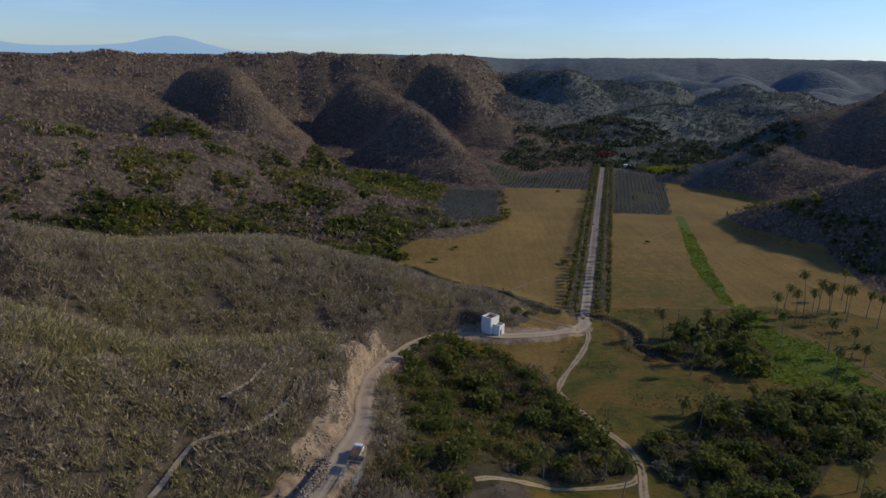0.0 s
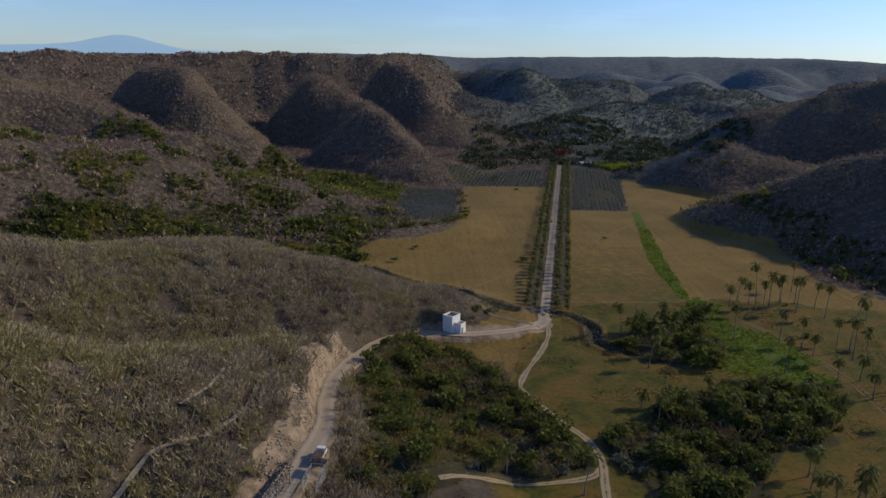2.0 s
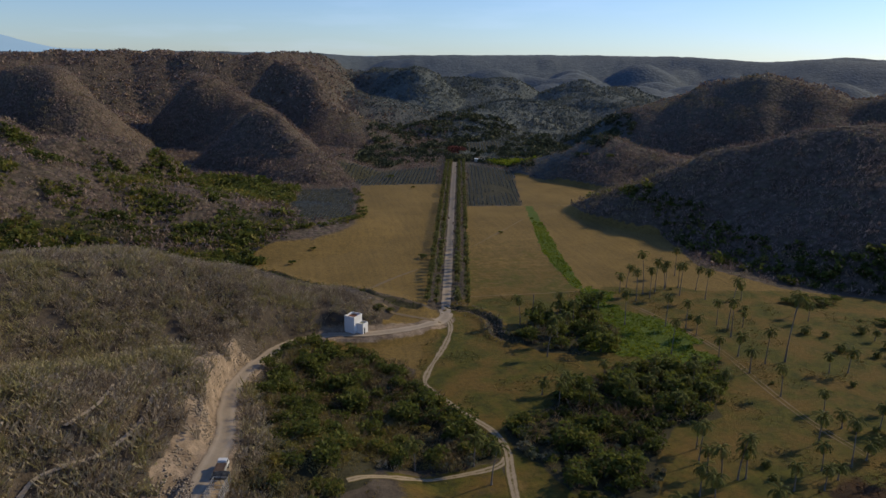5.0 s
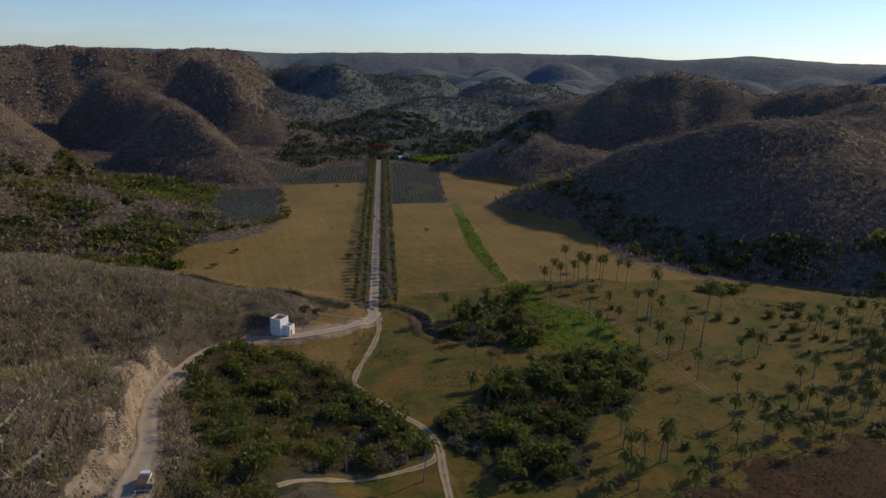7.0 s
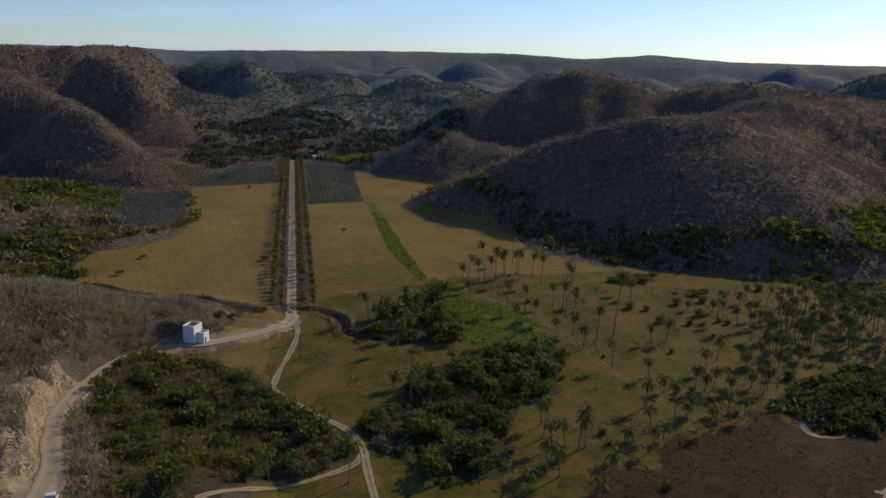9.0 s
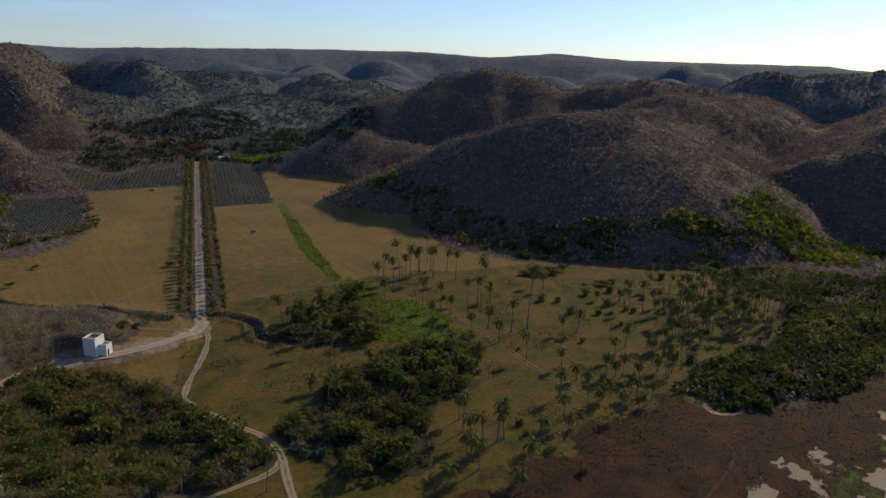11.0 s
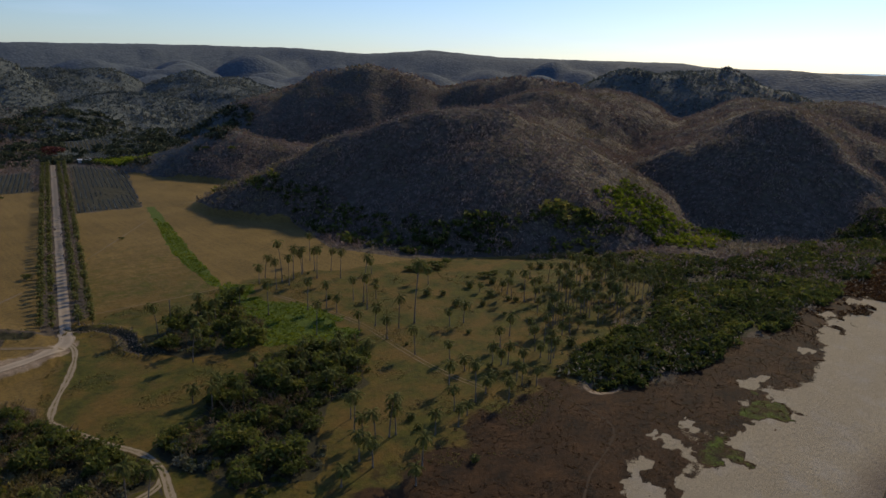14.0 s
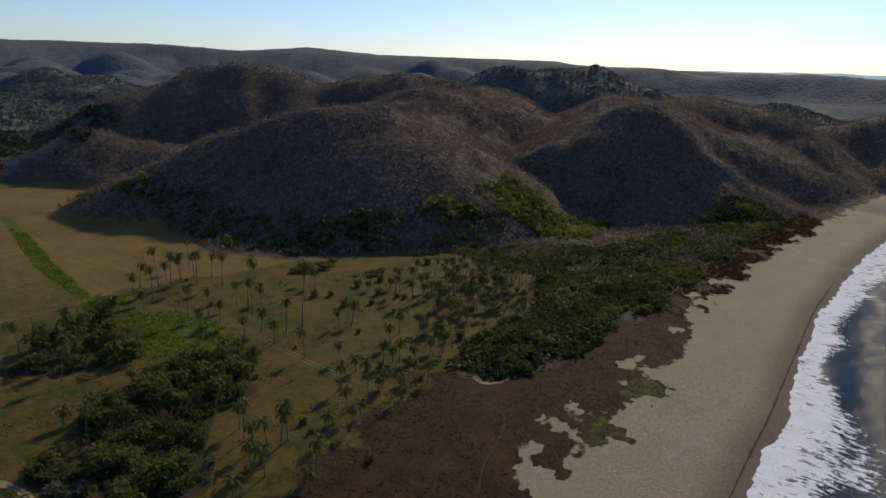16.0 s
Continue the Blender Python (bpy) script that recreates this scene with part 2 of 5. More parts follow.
def height(x, y, rough=True):
    x, y = np.asarray(x, float), np.asarray(y, float)
    total, chain, last = np.zeros(x.shape), np.zeros(x.shape), None
    # the hills' outlines wander: spurs and hollows
    far = np.hypot(x, y)
    stray = step(330, 480, far)
    wx = x + stray * (34 * (fbm(x, y, 75, 61, 2) - 0.5) + 12 * (fbm(x, y, 26, 65, 2) - 0.5))
    wy = y + stray * (34 * (fbm(x, y, 75, 63, 2) - 0.5) + 12 * (fbm(x, y, 26, 69, 2) - 0.5))
    for x0, y0, h0, x1, y1, h1, w, steep in RIDGES:
        dx, dy = x1 - x0, y1 - y0
        px, py = (wx, wy) if steep else (x, y)
        u = np.clip(((px - x0) * dx + (py - y0) * dy) / (dx * dx + dy * dy), 0, 1)
        d2 = (px - x0 - u * dx) ** 2 + (py - y0 - u * dy) ** 2
        if steep:
            h = (h0 + u * (h1 - h0)) * np.maximum(1.0440 - np.sqrt(0.09 + d2 / (1.9 * w * w)), 0) / 0.7440
        else:
            h = (h0 + u * (h1 - h0)) * np.exp(-0.95 * d2 / (w * w))
        if last == (x0, y0):
            chain = np.maximum(chain, h)
        else:
            total += chain ** 10
            chain = h
        last = (x1, y1)
    z = (total + chain ** 10) ** (1 / 10)
    # the crowd of rounded far hills, rising towards the long far ridge
    away, turn = np.hypot(x, y), np.degrees(np.arctan2(x, y))
    rim = np.interp(turn, RIM_AZ, RIM_RISE)
    fx, fy = x / 205.0, y / 205.0
    ci, cj, dome = np.floor(fx), np.floor(fy), np.zeros(x.shape)
    for a in (-1, 0, 1):
        for b in (-1, 0, 1):
            u, v = ci + a, cj + b
            gx, gy = u + 0.2 + 0.6 * hash2(u, v, 3), v + 0.2 + 0.6 * hash2(u, v, 4)
            r = 205.0 * np.hypot(gx, gy)
            top = 90 + r * (np.interp(np.degrees(np.arctan2(gx, gy)), RIM_AZ, RIM_RISE) - 0.046 * np.clip((2350 - r) / 1300, 0, 1) - 0.019 * hash2(u, v, 6))
            wide = 0.72 + 0.3 * hash2(u, v, 5)
            dome = np.maximum(dome, top * np.clip(1.0440 - np.sqrt(0.09 + ((fx - gx) ** 2 + (fy - gy) ** 2) / wide ** 2), 0, 1) / 0.7440)
    z = np.maximum(z, dome * step(1020, 1250, away) * step(2700, 2400, away) * step(60, 260, y - 0.04 * x))
    ridge_line = 2500 + 260 * (fbm(turn, 0 * turn, 11, 14, 2) - 0.5)
    z = np.maximum(z, (90 + away * (rim + 0.004 * (fbm(turn, 0 * turn, 3.5, 16, 3) - 0.55))) * np.exp(-((away - ridge_line) / (260 + 160 * (fbm(x, y, 260, 18, 3) - 0.5))) ** 2))
    # gullies on the slopes
    g = np.abs(fbm(x, y, 110, 2, 3) - 0.5) * 2
    g2 = np.abs(fbm(x, y, 42, 12, 2) - 0.5) * 2
    z = z * (1 - 0.22 * (0.35 - g) * step(250, 600, far) * step(2400, 1200, far)) - step(3, 16, z) * 1.6 * (0.4 - g2) * step(2400, 1200, far)
    z = np.where(z < 3, np.maximum(z - 1.2, 0) * 1.667, z)
    # folds of the far country
    fold = np.abs(fbm(x, y, 330, 15, 2) - 0.5) * 2
    z = z * (1 - 0.45 * (0.5 - fold) * step(1250, 1500, far) * step(1800, 1650, far))
    # the land falls away east of the cut road
    ys = np.array([p[1] for p in CUT_ROAD])
    d = x - np.interp(y, ys, [p[0] for p in CUT_ROAD]) - 2.6
    fall = np.maximum(np.interp(y, ys, [p[2] for p in CUT_ROAD]) - 0.5 - 0.30 * d, 0)
    z = np.where((d > 0) & (x < 60) & (y < 222) & (y > 40), np.minimum(z, fall), z)
    cleft = np.abs(fbm(x, y, 460, 77, 3) - 0.5) * 2
    z = z - 14 * step(0.42, 0.0, cleft) * step(1500, 1700, far) * step(2200, 2000, far) * step(20, 50, z)
    # far country beyond the hills
    z = np.maximum(z, step(2300, 3200, far) * (55 + 20 * fbm(x, y, 700, 4, 2)) * step(-200, 500, y - 0.1 * x))
    if rough:
        wood = step(2.5, 8, z)
        z = z + wood * step(300, 500, far) * 2.2 * (fbm(x, y, 11, 6, 2) - 0.5)
    # shore: beach falls to the sea
    sea = shore(x)
    inland = y - sea
    low = step(14, 3, z)
    z = z + low * (-1.0 * step(55, 32, inland) - 2.0 * step(36, 6, inland) - 1.7 * step(7, -4, inland))
    z = np.where(inland < -4, np.minimum(z, -5 + 0 * z) * step(4, -30, inland) + z * (1 - step(4, -30, inland)), z)
    # low hummocks on the plain
    z = z + low * 0.35 * (fbm(x, y, 14, 22, 2) - 0.5) * step(40, 60, inland)
    # roads are cut in
    for line, flat, edge in ((CUT_ROAD, 2.8, 5.0), (HOUSE_ROAD, 2.8, 6), (DOWN_ROAD, 2.0, 5), (BENCH_PATH, 0.9, 2.2), (UPPER_PATH, 0.6, 1.5)):
        d, zr = to_line(x, y, line, edge + 5)
        if line is CUT_ROAD:
            # a raw, broken bank above the road
            z = z + (2.4 * (fbm(x, y, 3.4, 27, 3) - 0.5) + 1.6 * (fbm(x, y, 9, 29, 2) - 0.5)) * step(9, 6, d) * step(2.6, 3.8, d)
            edge = edge + 1.5 * step(178, 200, y)
        k = np.clip((edge - d) / (edge - flat), 0, 1)
        z = z * (1 - k) + zr * k
    # the levelled yard behind the house
    yard = inside(x, y, YARD, 3)
    z = z * (1 - yard) + np.minimum(z, 1.4) * yard
    # a sand pit above the beach
    z = z - 2.2 * step(4.5, 1.5, np.hypot((x - 163) * 0.8, y - 108))
    # dug channels with a bank on either side
    for line in (DITCH_WEST, DITCH_EAST):
        d, _ = to_line(x, y, line, 7)
        z = z + 0.9 * np.exp(-((d - 3.2) / 1.1) ** 2) - 1.1 * np.exp(-(d / 1.5) ** 2)
    return z


# ---- materials ----
def shader(name, rough=0.9):
    m = bpy.data.materials.new(name)
    m.use_nodes = True
    nt = m.node_tree
    b = nt.nodes["Principled BSDF"]
    b.inputs["Roughness"].default_value = rough
    b.inputs["Specular IOR Level"].default_value = 0.2
    return m, nt, b


def noise_node(nt, scale, detail=4, rough=0.6, kind="Object"):
    tc = nt.nodes.new("ShaderNodeTexCoord")
    n = nt.nodes.new("ShaderNodeTexNoise")
    n.inputs["Scale"].default_value, n.inputs["Detail"].default_value, n.inputs["Roughness"].default_value = scale, detail, rough
    nt.links.new(tc.outputs[kind], n.inputs["Vector"])
    return n.outputs["Fac"]


def ramp(nt, fac, stops):
    r = nt.nodes.new("ShaderNodeValToRGB")
    while len(r.color_ramp.elements) < len(stops):
        r.color_ramp.elements.new(0.5)
    for el, (p, c) in zip(r.color_ramp.elements, stops):
        el.position, el.color = p, (*c, 1)
    nt.links.new(fac, r.inputs[0])
    return r.outputs[0]


def mix(nt, fac, a, b, mode="MIX"):
    n = nt.nodes.new("ShaderNodeMix")
    n.data_type, n.blend_type = "RGBA", mode
    for sock, v in ((n.inputs[0], fac), (n.inputs[6], a), (n.inputs[7], b)):
        if isinstance(v, (int, float)):
            sock.default_value = v
        elif isinstance(v, tuple):
            sock.default_value = (*v, 1)
        else:
            nt.links.new(v, sock)
    return n.outputs[2]


def maths(nt, op, a, b=0.0):
    n = nt.nodes.new("ShaderNodeMath")
    n.operation = op
    for sock, v in zip(n.inputs, (a, b)):
        if isinstance(v, (int, float)):
            sock.default_value = v
        else:
            nt.links.new(v, sock)
    return n.outputs[0]


def bump(nt, b, fac, strength, dist):
    n = nt.nodes.new("ShaderNodeBump")
    n.inputs["Strength"].default_value, n.inputs["Distance"].default_value = strength, dist
    nt.links.new(fac, n.inputs["Height"])
    nt.links.new(n.outputs[0], b.inputs["Normal"])


def attribute(nt, name):
    n = nt.nodes.new("ShaderNodeAttribute")
    n.attribute_name = name
    return n


def two_tone(name, dark, light, scale=2.0, fine=20.0, rough=0.9, relief=0.0, dist=0.05):
    """A plain surface with coarse stains and fine grain."""
    m, nt, b = shader(name, rough)
    col = mix(nt, noise_node(nt, scale), dark, light)
    grain = noise_node(nt, fine, 6, 0.7)
    col = mix(nt, 0.55, col, ramp(nt, grain, [(0.25, (0.35, 0.35, 0.35)), (0.75, (1.0, 1.0, 1.0))]), "MULTIPLY")
    nt.links.new(col, b.inputs["Base Color"])
    if relief:
        bump(nt, b, grain, relief, dist)
    return m


def leafy(name, dark, light, warm, through=0.0):
    """Leaves or twigs; each clump has its own tone from the attribute vary."""
    m, nt, b = shader(name, 0.75)
    v = attribute(nt, "vary")
    col = ramp(nt, v.outputs["Fac"], [(0.0, dark), (0.55, light), (1.0, warm)])
    grain = noise_node(nt, 1.3, 3)
    col = mix(nt, 0.6, col, ramp(nt, grain, [(0.3, (0.4, 0.4, 0.4)), (0.7, (1.0, 1.0, 1.0))]), "MULTIPLY")
    nt.links.new(col, b.inputs["Base Color"])
    if through:
        t = nt.nodes.new("ShaderNodeBsdfTranslucent")
        nt.links.new(col, t.inputs[0])
        s = nt.nodes.new("ShaderNodeMixShader")
        s.inputs[0].default_value = through
        nt.links.new(b.outputs[0], s.inputs[1])
        nt.links.new(t.outputs[0], s.inputs[2])
        nt.links.new(s.outputs[0], nt.nodes["Material Output"].inputs[0])
    return m


def crowns(nt, scale, tones):
    """Tree tops seen from afar: each cell has its own tone, and stands up from the gaps."""
    tc = nt.nodes.new("ShaderNodeTexCoord")
    cell = nt.nodes.new("ShaderNodeTexVoronoi")
    cell.inputs["Scale"].default_value = scale
    nt.links.new(tc.outputs["Object"], cell.inputs["Vector"])
    one = nt.nodes.new("ShaderNodeSeparateColor")
    nt.links.new(cell.outputs["Color"], one.inputs[0])
    return ramp(nt, one.outputs[0], tones), cell.outputs["Distance"]


def haze_tint(x, y):
    """How far the bare forest's colour gives way to grey-green with haze painted in, up the northern valley."""
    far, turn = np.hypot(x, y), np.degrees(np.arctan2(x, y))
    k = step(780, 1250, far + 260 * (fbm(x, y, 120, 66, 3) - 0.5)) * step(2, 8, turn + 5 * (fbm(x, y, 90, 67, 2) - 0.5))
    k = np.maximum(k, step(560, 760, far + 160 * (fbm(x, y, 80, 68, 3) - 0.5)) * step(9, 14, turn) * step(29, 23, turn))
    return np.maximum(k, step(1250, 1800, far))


def ground_material():
    m, nt, b = shader("ground", 0.95)
    c1, c2 = attribute(nt, "cover"), attribute(nt, "soil")
    s1, s2 = nt.nodes.new("ShaderNodeSeparateColor"), nt.nodes.new("ShaderNodeSeparateColor")
    nt.links.new(c1.outputs["Color"], s1.inputs[0])
    nt.links.new(c2.outputs["Color"], s2.inputs[0])
    fine, mid, big = noise_node(nt, 2.2, 6, 0.75), noise_node(nt, 0.22, 5, 0.65), noise_node(nt, 0.03, 5, 0.6)

    def edge(v, soft=0.5):
        """Breaks a soft border up into patches."""
        k = maths(nt, "ADD", v, maths(nt, "MULTIPLY", maths(nt, "SUBTRACT", mid, 0.5), soft))
        k = maths(nt, "ADD", k, maths(nt, "MULTIPLY", maths(nt, "SUBTRACT", fine, 0.5), 0.5 * soft))
        return ramp(nt, k, [(0.42, (0, 0, 0)), (0.58, (1, 1, 1))])

    litter = mix(nt, big, (0.05, 0.038, 0.027), (0.085, 0.066, 0.048))
    litter = mix(nt, ramp(nt, mid, [(0.35, (0, 0, 0)), (0.65, (1, 1, 1))]), litter, (0.12, 0.095, 0.07))
    bare, gap = crowns(nt, 0.3, [(0.0, (0.115, 0.082, 0.066)), (0.35, (0.16, 0.114, 0.092)), (0.7, (0.2, 0.144, 0.117)), (0.9, (0.175, 0.138, 0.09)), (1.0, (0.14, 0.123, 0.064))])
    canopy = attribute(nt, "canopy").outputs["Fac"]
    litter = mix(nt, maths(nt, "MULTIPLY", canopy, ramp(nt, gap, [(0.2, (0.8, 0.8, 0.8)), (0.6, (0, 0, 0))])), litter, bare)
    # grey-green crowns, with the haze of distance put into their colour
    hazy, _ = crowns(nt, 0.24, [(0.0, (0.075, 0.092, 0.092)), (0.5, (0.115, 0.133, 0.127)), (1.0, (0.155, 0.165, 0.148))])
    litter = mix(nt, attribute(nt, "haze_tint").outputs["Fac"], litter, hazy)
    dry = mix(nt, ramp(nt, big, [(0.35, (0, 0, 0)), (0.65, (1, 1, 1))]), (0.19, 0.122, 0.034), (0.285, 0.182, 0.054))
    dry = mix(nt, maths(nt, "MULTIPLY", mid, 0.5), dry, (0.15, 0.11, 0.03))
    tc = nt.nodes.new("ShaderNodeTexCoord")
    mp = nt.nodes.new("ShaderNodeMapping")
    mp.inputs["Rotation"].default_value = (0, 0, radians(13))
    mp.inputs["Scale"].default_value = (0.45, 0.018, 1)
    swath = nt.nodes.new("ShaderNodeTexNoise")
    swath.inputs["Scale"].default_value, swath.inputs["Detail"].default_value = 1.0, 4
    nt.links.new(tc.outputs["Object"], mp.inputs[0])
    nt.links.new(mp.outputs[0], swath.inputs["Vector"])
    dry = mix(nt, 0.5, dry, ramp(nt, swath.outputs["Fac"], [(0.3, (0.62, 0.64, 0.6)), (0.7, (1.0, 1.0, 1.0))]), "MULTIPLY")
    green = mix(nt, ramp(nt, mid, [(0.35, (0, 0, 0)), (0.7, (1, 1, 1))]), (0.044, 0.05, 0.006), (0.115, 0.102, 0.012))
    green = mix(nt, ramp(nt, noise_node(nt, 0.07, 5, 0.65), [(0.42, (0, 0, 0)), (0.6, (0.9, 0.9, 0.9))]), green, (0.155, 0.094, 0.02))
    lush = mix(nt, mid, (0.045, 0.072, 0.006), (0.11, 0.155, 0.012))
    dune = mix(nt, ramp(nt, noise_node(nt, 0.12, 6, 0.75), [(0.38, (0, 0, 0)), (0.66, (1, 1, 1))]), (0.02, 0.011, 0.005), (0.082, 0.038, 0.013))
    sand = mix(nt, big, (0.29, 0.235, 0.154), (0.395, 0.325, 0.218))
    sand = mix(nt, ramp(nt, noise_node(nt, 0.09, 6, 0.7), [(0.5, (0, 0, 0)), (0.68, (0.8, 0.8, 0.8))]), sand, (0.37, 0.32, 0.25))
    sand = mix(nt, ramp(nt, noise_node(nt, 0.35, 7, 0.8), [(0.6, (0, 0, 0)), (0.72, (0.6, 0.6, 0.6))]), sand, (0.13, 0.1, 0.07))
    wet = (0.2, 0.155, 0.11)
    soil = mix(nt, ramp(nt, mid, [(0.35, (0, 0, 0)), (0.65, (1, 1, 1))]), (0.17, 0.124, 0.085), (0.38, 0.288, 0.203))
    col = mix(nt, edge(s1.outputs[0], 0.2), litter, dry)
    col = mix(nt, edge(s1.outputs[1], 0.6), col, green)
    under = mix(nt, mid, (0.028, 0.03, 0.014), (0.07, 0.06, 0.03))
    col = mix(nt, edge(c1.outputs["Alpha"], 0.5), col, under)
    col = mix(nt, edge(s1.outputs[2], 0.5), col, dune)
    col = mix(nt, edge(s2.outputs[0], 1.5), col, sand)
    col = mix(nt, s2.outputs[1], col, wet)
    col = mix(nt, edge(s2.outputs[2], 0.5), col, soil)
    col = mix(nt, edge(c2.outputs["Alpha"], 0.6), col, lush)
    tuft = noise_node(nt, 0.7, 7, 0.8)
    col = mix(nt, maths(nt, "SUBTRACT", 0.75, maths(nt, "MULTIPLY", edge(s2.outputs[0], 1.5), 0.6)), col, ramp(nt, tuft, [(0.34, (0.42, 0.42, 0.42)), (0.5, (0.9, 0.9, 0.9)), (0.68, (1.25, 1.22, 1.15))]), "MULTIPLY")
    col = mix(nt, 0.45, col, ramp(nt, fine, [(0.25, (0.4, 0.4, 0.4)), (0.7, (1.0, 1.0, 1.0))]), "MULTIPLY")
    nt.links.new(col, b.inputs["Base Color"])
    tops = maths(nt, "SUBTRACT", 1.0, maths(nt, "MULTIPLY", gap, 1.3))
    open_land = maths(nt, "MAXIMUM", maths(nt, "MAXIMUM", s1.outputs[0], s1.outputs[1]), maths(nt, "MAXIMUM", s1.outputs[2], maths(nt, "MAXIMUM", s2.outputs[0], s2.outputs[2])))
    tops = maths(nt, "MULTIPLY", tops, maths(nt, "MULTIPLY", maths(nt, "MULTIPLY", maths(nt, "SUBTRACT", 1.0, open_land), canopy), 1.0))
    bump(nt, b, maths(nt, "ADD", maths(nt, "ADD", maths(nt, "MULTIPLY", fine, 0.13), maths(nt, "MULTIPLY", tuft, 0.3)), tops), 0.8, 1.0)
    return m


def far_material():
    """Forest on the far ridges, with blue haze painted into its base colour."""
    m, nt, b = shader("hazed_woodland", 1.0)
    hazy, gap = crowns(nt, 0.11, [(0.0, (0.042, 0.06, 0.076)), (0.5, (0.07, 0.093, 0.115)), (1.0, (0.11, 0.13, 0.145))])
    col = mix(nt, noise_node(nt, 0.006, 4), hazy, (0.1, 0.118, 0.13))
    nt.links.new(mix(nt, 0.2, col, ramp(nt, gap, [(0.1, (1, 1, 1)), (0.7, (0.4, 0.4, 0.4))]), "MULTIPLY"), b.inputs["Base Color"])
    bump(nt, b, maths(nt, "SUBTRACT", 1.0, gap), 0.4, 3.0)
    return m


M_GROUND = ground_material()
M_FARLAND = far_material()
M_SCRUB = leafy("dry_scrub", (0.19, 0.147, 0.108), (0.45, 0.365, 0.262), (0.31, 0.272, 0.11), 0.25)
M_BROWNTWIG = leafy("brown_twigs", (0.15, 0.105, 0.06), (0.28, 0.205, 0.115), (0.26, 0.22, 0.08), 0.3)
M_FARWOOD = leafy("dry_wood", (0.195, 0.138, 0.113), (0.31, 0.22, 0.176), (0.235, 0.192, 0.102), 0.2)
# grey-green leaves, blued to carry the haze of distance
M_HAZEGREEN = leafy("haze_green_leaf", (0.085, 0.1, 0.095), (0.135, 0.155, 0.142), (0.175, 0.172, 0.135), 0.25)
M_GREYLEAF = leafy("grey_leaf", (0.075, 0.088, 0.05), (0.15, 0.165, 0.1), (0.22, 0.21, 0.14), 0.35)
M_LEAF = leafy("green_leaf", (0.06, 0.075, 0.018), (0.155, 0.175, 0.034), (0.29, 0.235, 0.06), 0.45)
M_PALM = leafy("palm_leaf", (0.08, 0.09, 0.02), (0.16, 0.165, 0.035), (0.27, 0.21, 0.075), 0.4)
M_TRUNK = two_tone("palm_bark", (0.16, 0.13, 0.1), (0.26, 0.22, 0.18), 1.0, 9.0, 0.9, 0.4)


def road_material():
    """Dust, paler in the two ruts, with stones and dry tufts towards the verges."""
    m, nt, b = shader("road_dust", 0.95)
    v = attribute(nt, "vary")
    col = mix(nt, noise_node(nt, 0.3, 5), (0.31, 0.25, 0.182), (0.45, 0.372, 0.285))
    wear = ramp(nt, v.outputs["Fac"], [(0.0, (0.8, 0.77, 0.72)), (0.3, (0.84, 0.83, 0.8)), (0.62, (1.08, 1.08, 1.08)), (0.85, (0.9, 0.87, 0.82)), (1.0, (0.72, 0.68, 0.6))])
    col = mix(nt, 0.8, col, wear, "MULTIPLY")
    grain = noise_node(nt, 3.0, 6, 0.7)
    col = mix(nt, 0.5, col, ramp(nt, grain, [(0.3, (0.5, 0.5, 0.5)), (0.7, (1.0, 1.0, 1.0))]), "MULTIPLY")
    nt.links.new(col, b.inputs["Base Color"])
    bump(nt, b, grain, 0.35, 0.08)
    return m


M_ROAD = road_material()


def rut_material():
    """Two worn ruts with grass between and beside them."""
    m, nt, b = shader("rutted_soil", 0.95)
    v = attribute(nt, "vary")
    soil = mix(nt, noise_node(nt, 0.4, 5), (0.24, 0.185, 0.12), (0.4, 0.32, 0.22))
    grass = mix(nt, noise_node(nt, 0.8, 5), (0.07, 0.062, 0.012), (0.16, 0.115, 0.03))
    worn = maths(nt, "ADD", ramp(nt, v.outputs["Fac"], [(0.1, (0.35, 0.35, 0.35)), (0.3, (0.8, 0.8, 0.8)), (0.62, (0.8, 0.8, 0.8)), (0.9, (0.1, 0.1, 0.1))]), maths(nt, "SUBTRACT", noise_node(nt, 0.6, 6, 0.7), 0.5))
    col = mix(nt, ramp(nt, worn, [(0.35, (0, 0, 0)), (0.6, (1, 1, 1))]), grass, soil)
    grain = noise_node(nt, 3.0, 6, 0.7)
    col = mix(nt, 0.5, col, ramp(nt, grain, [(0.3, (0.5, 0.5, 0.5)), (0.7, (1.0, 1.0, 1.0))]), "MULTIPLY")
    nt.links.new(col, b.inputs["Base Color"])
    bump(nt, b, grain, 0.4, 0.1)
    return m


M_RUT = rut_material()
M_WHITE = two_tone("white_plaster", (0.84, 0.83, 0.81), (0.9, 0.89, 0.88), 0.6, 6.0, 0.8)
M_AGAVE = leafy("agave_leaf", (0.08, 0.1, 0.11), (0.15, 0.18, 0.195), (0.2, 0.22, 0.21), 0.0)


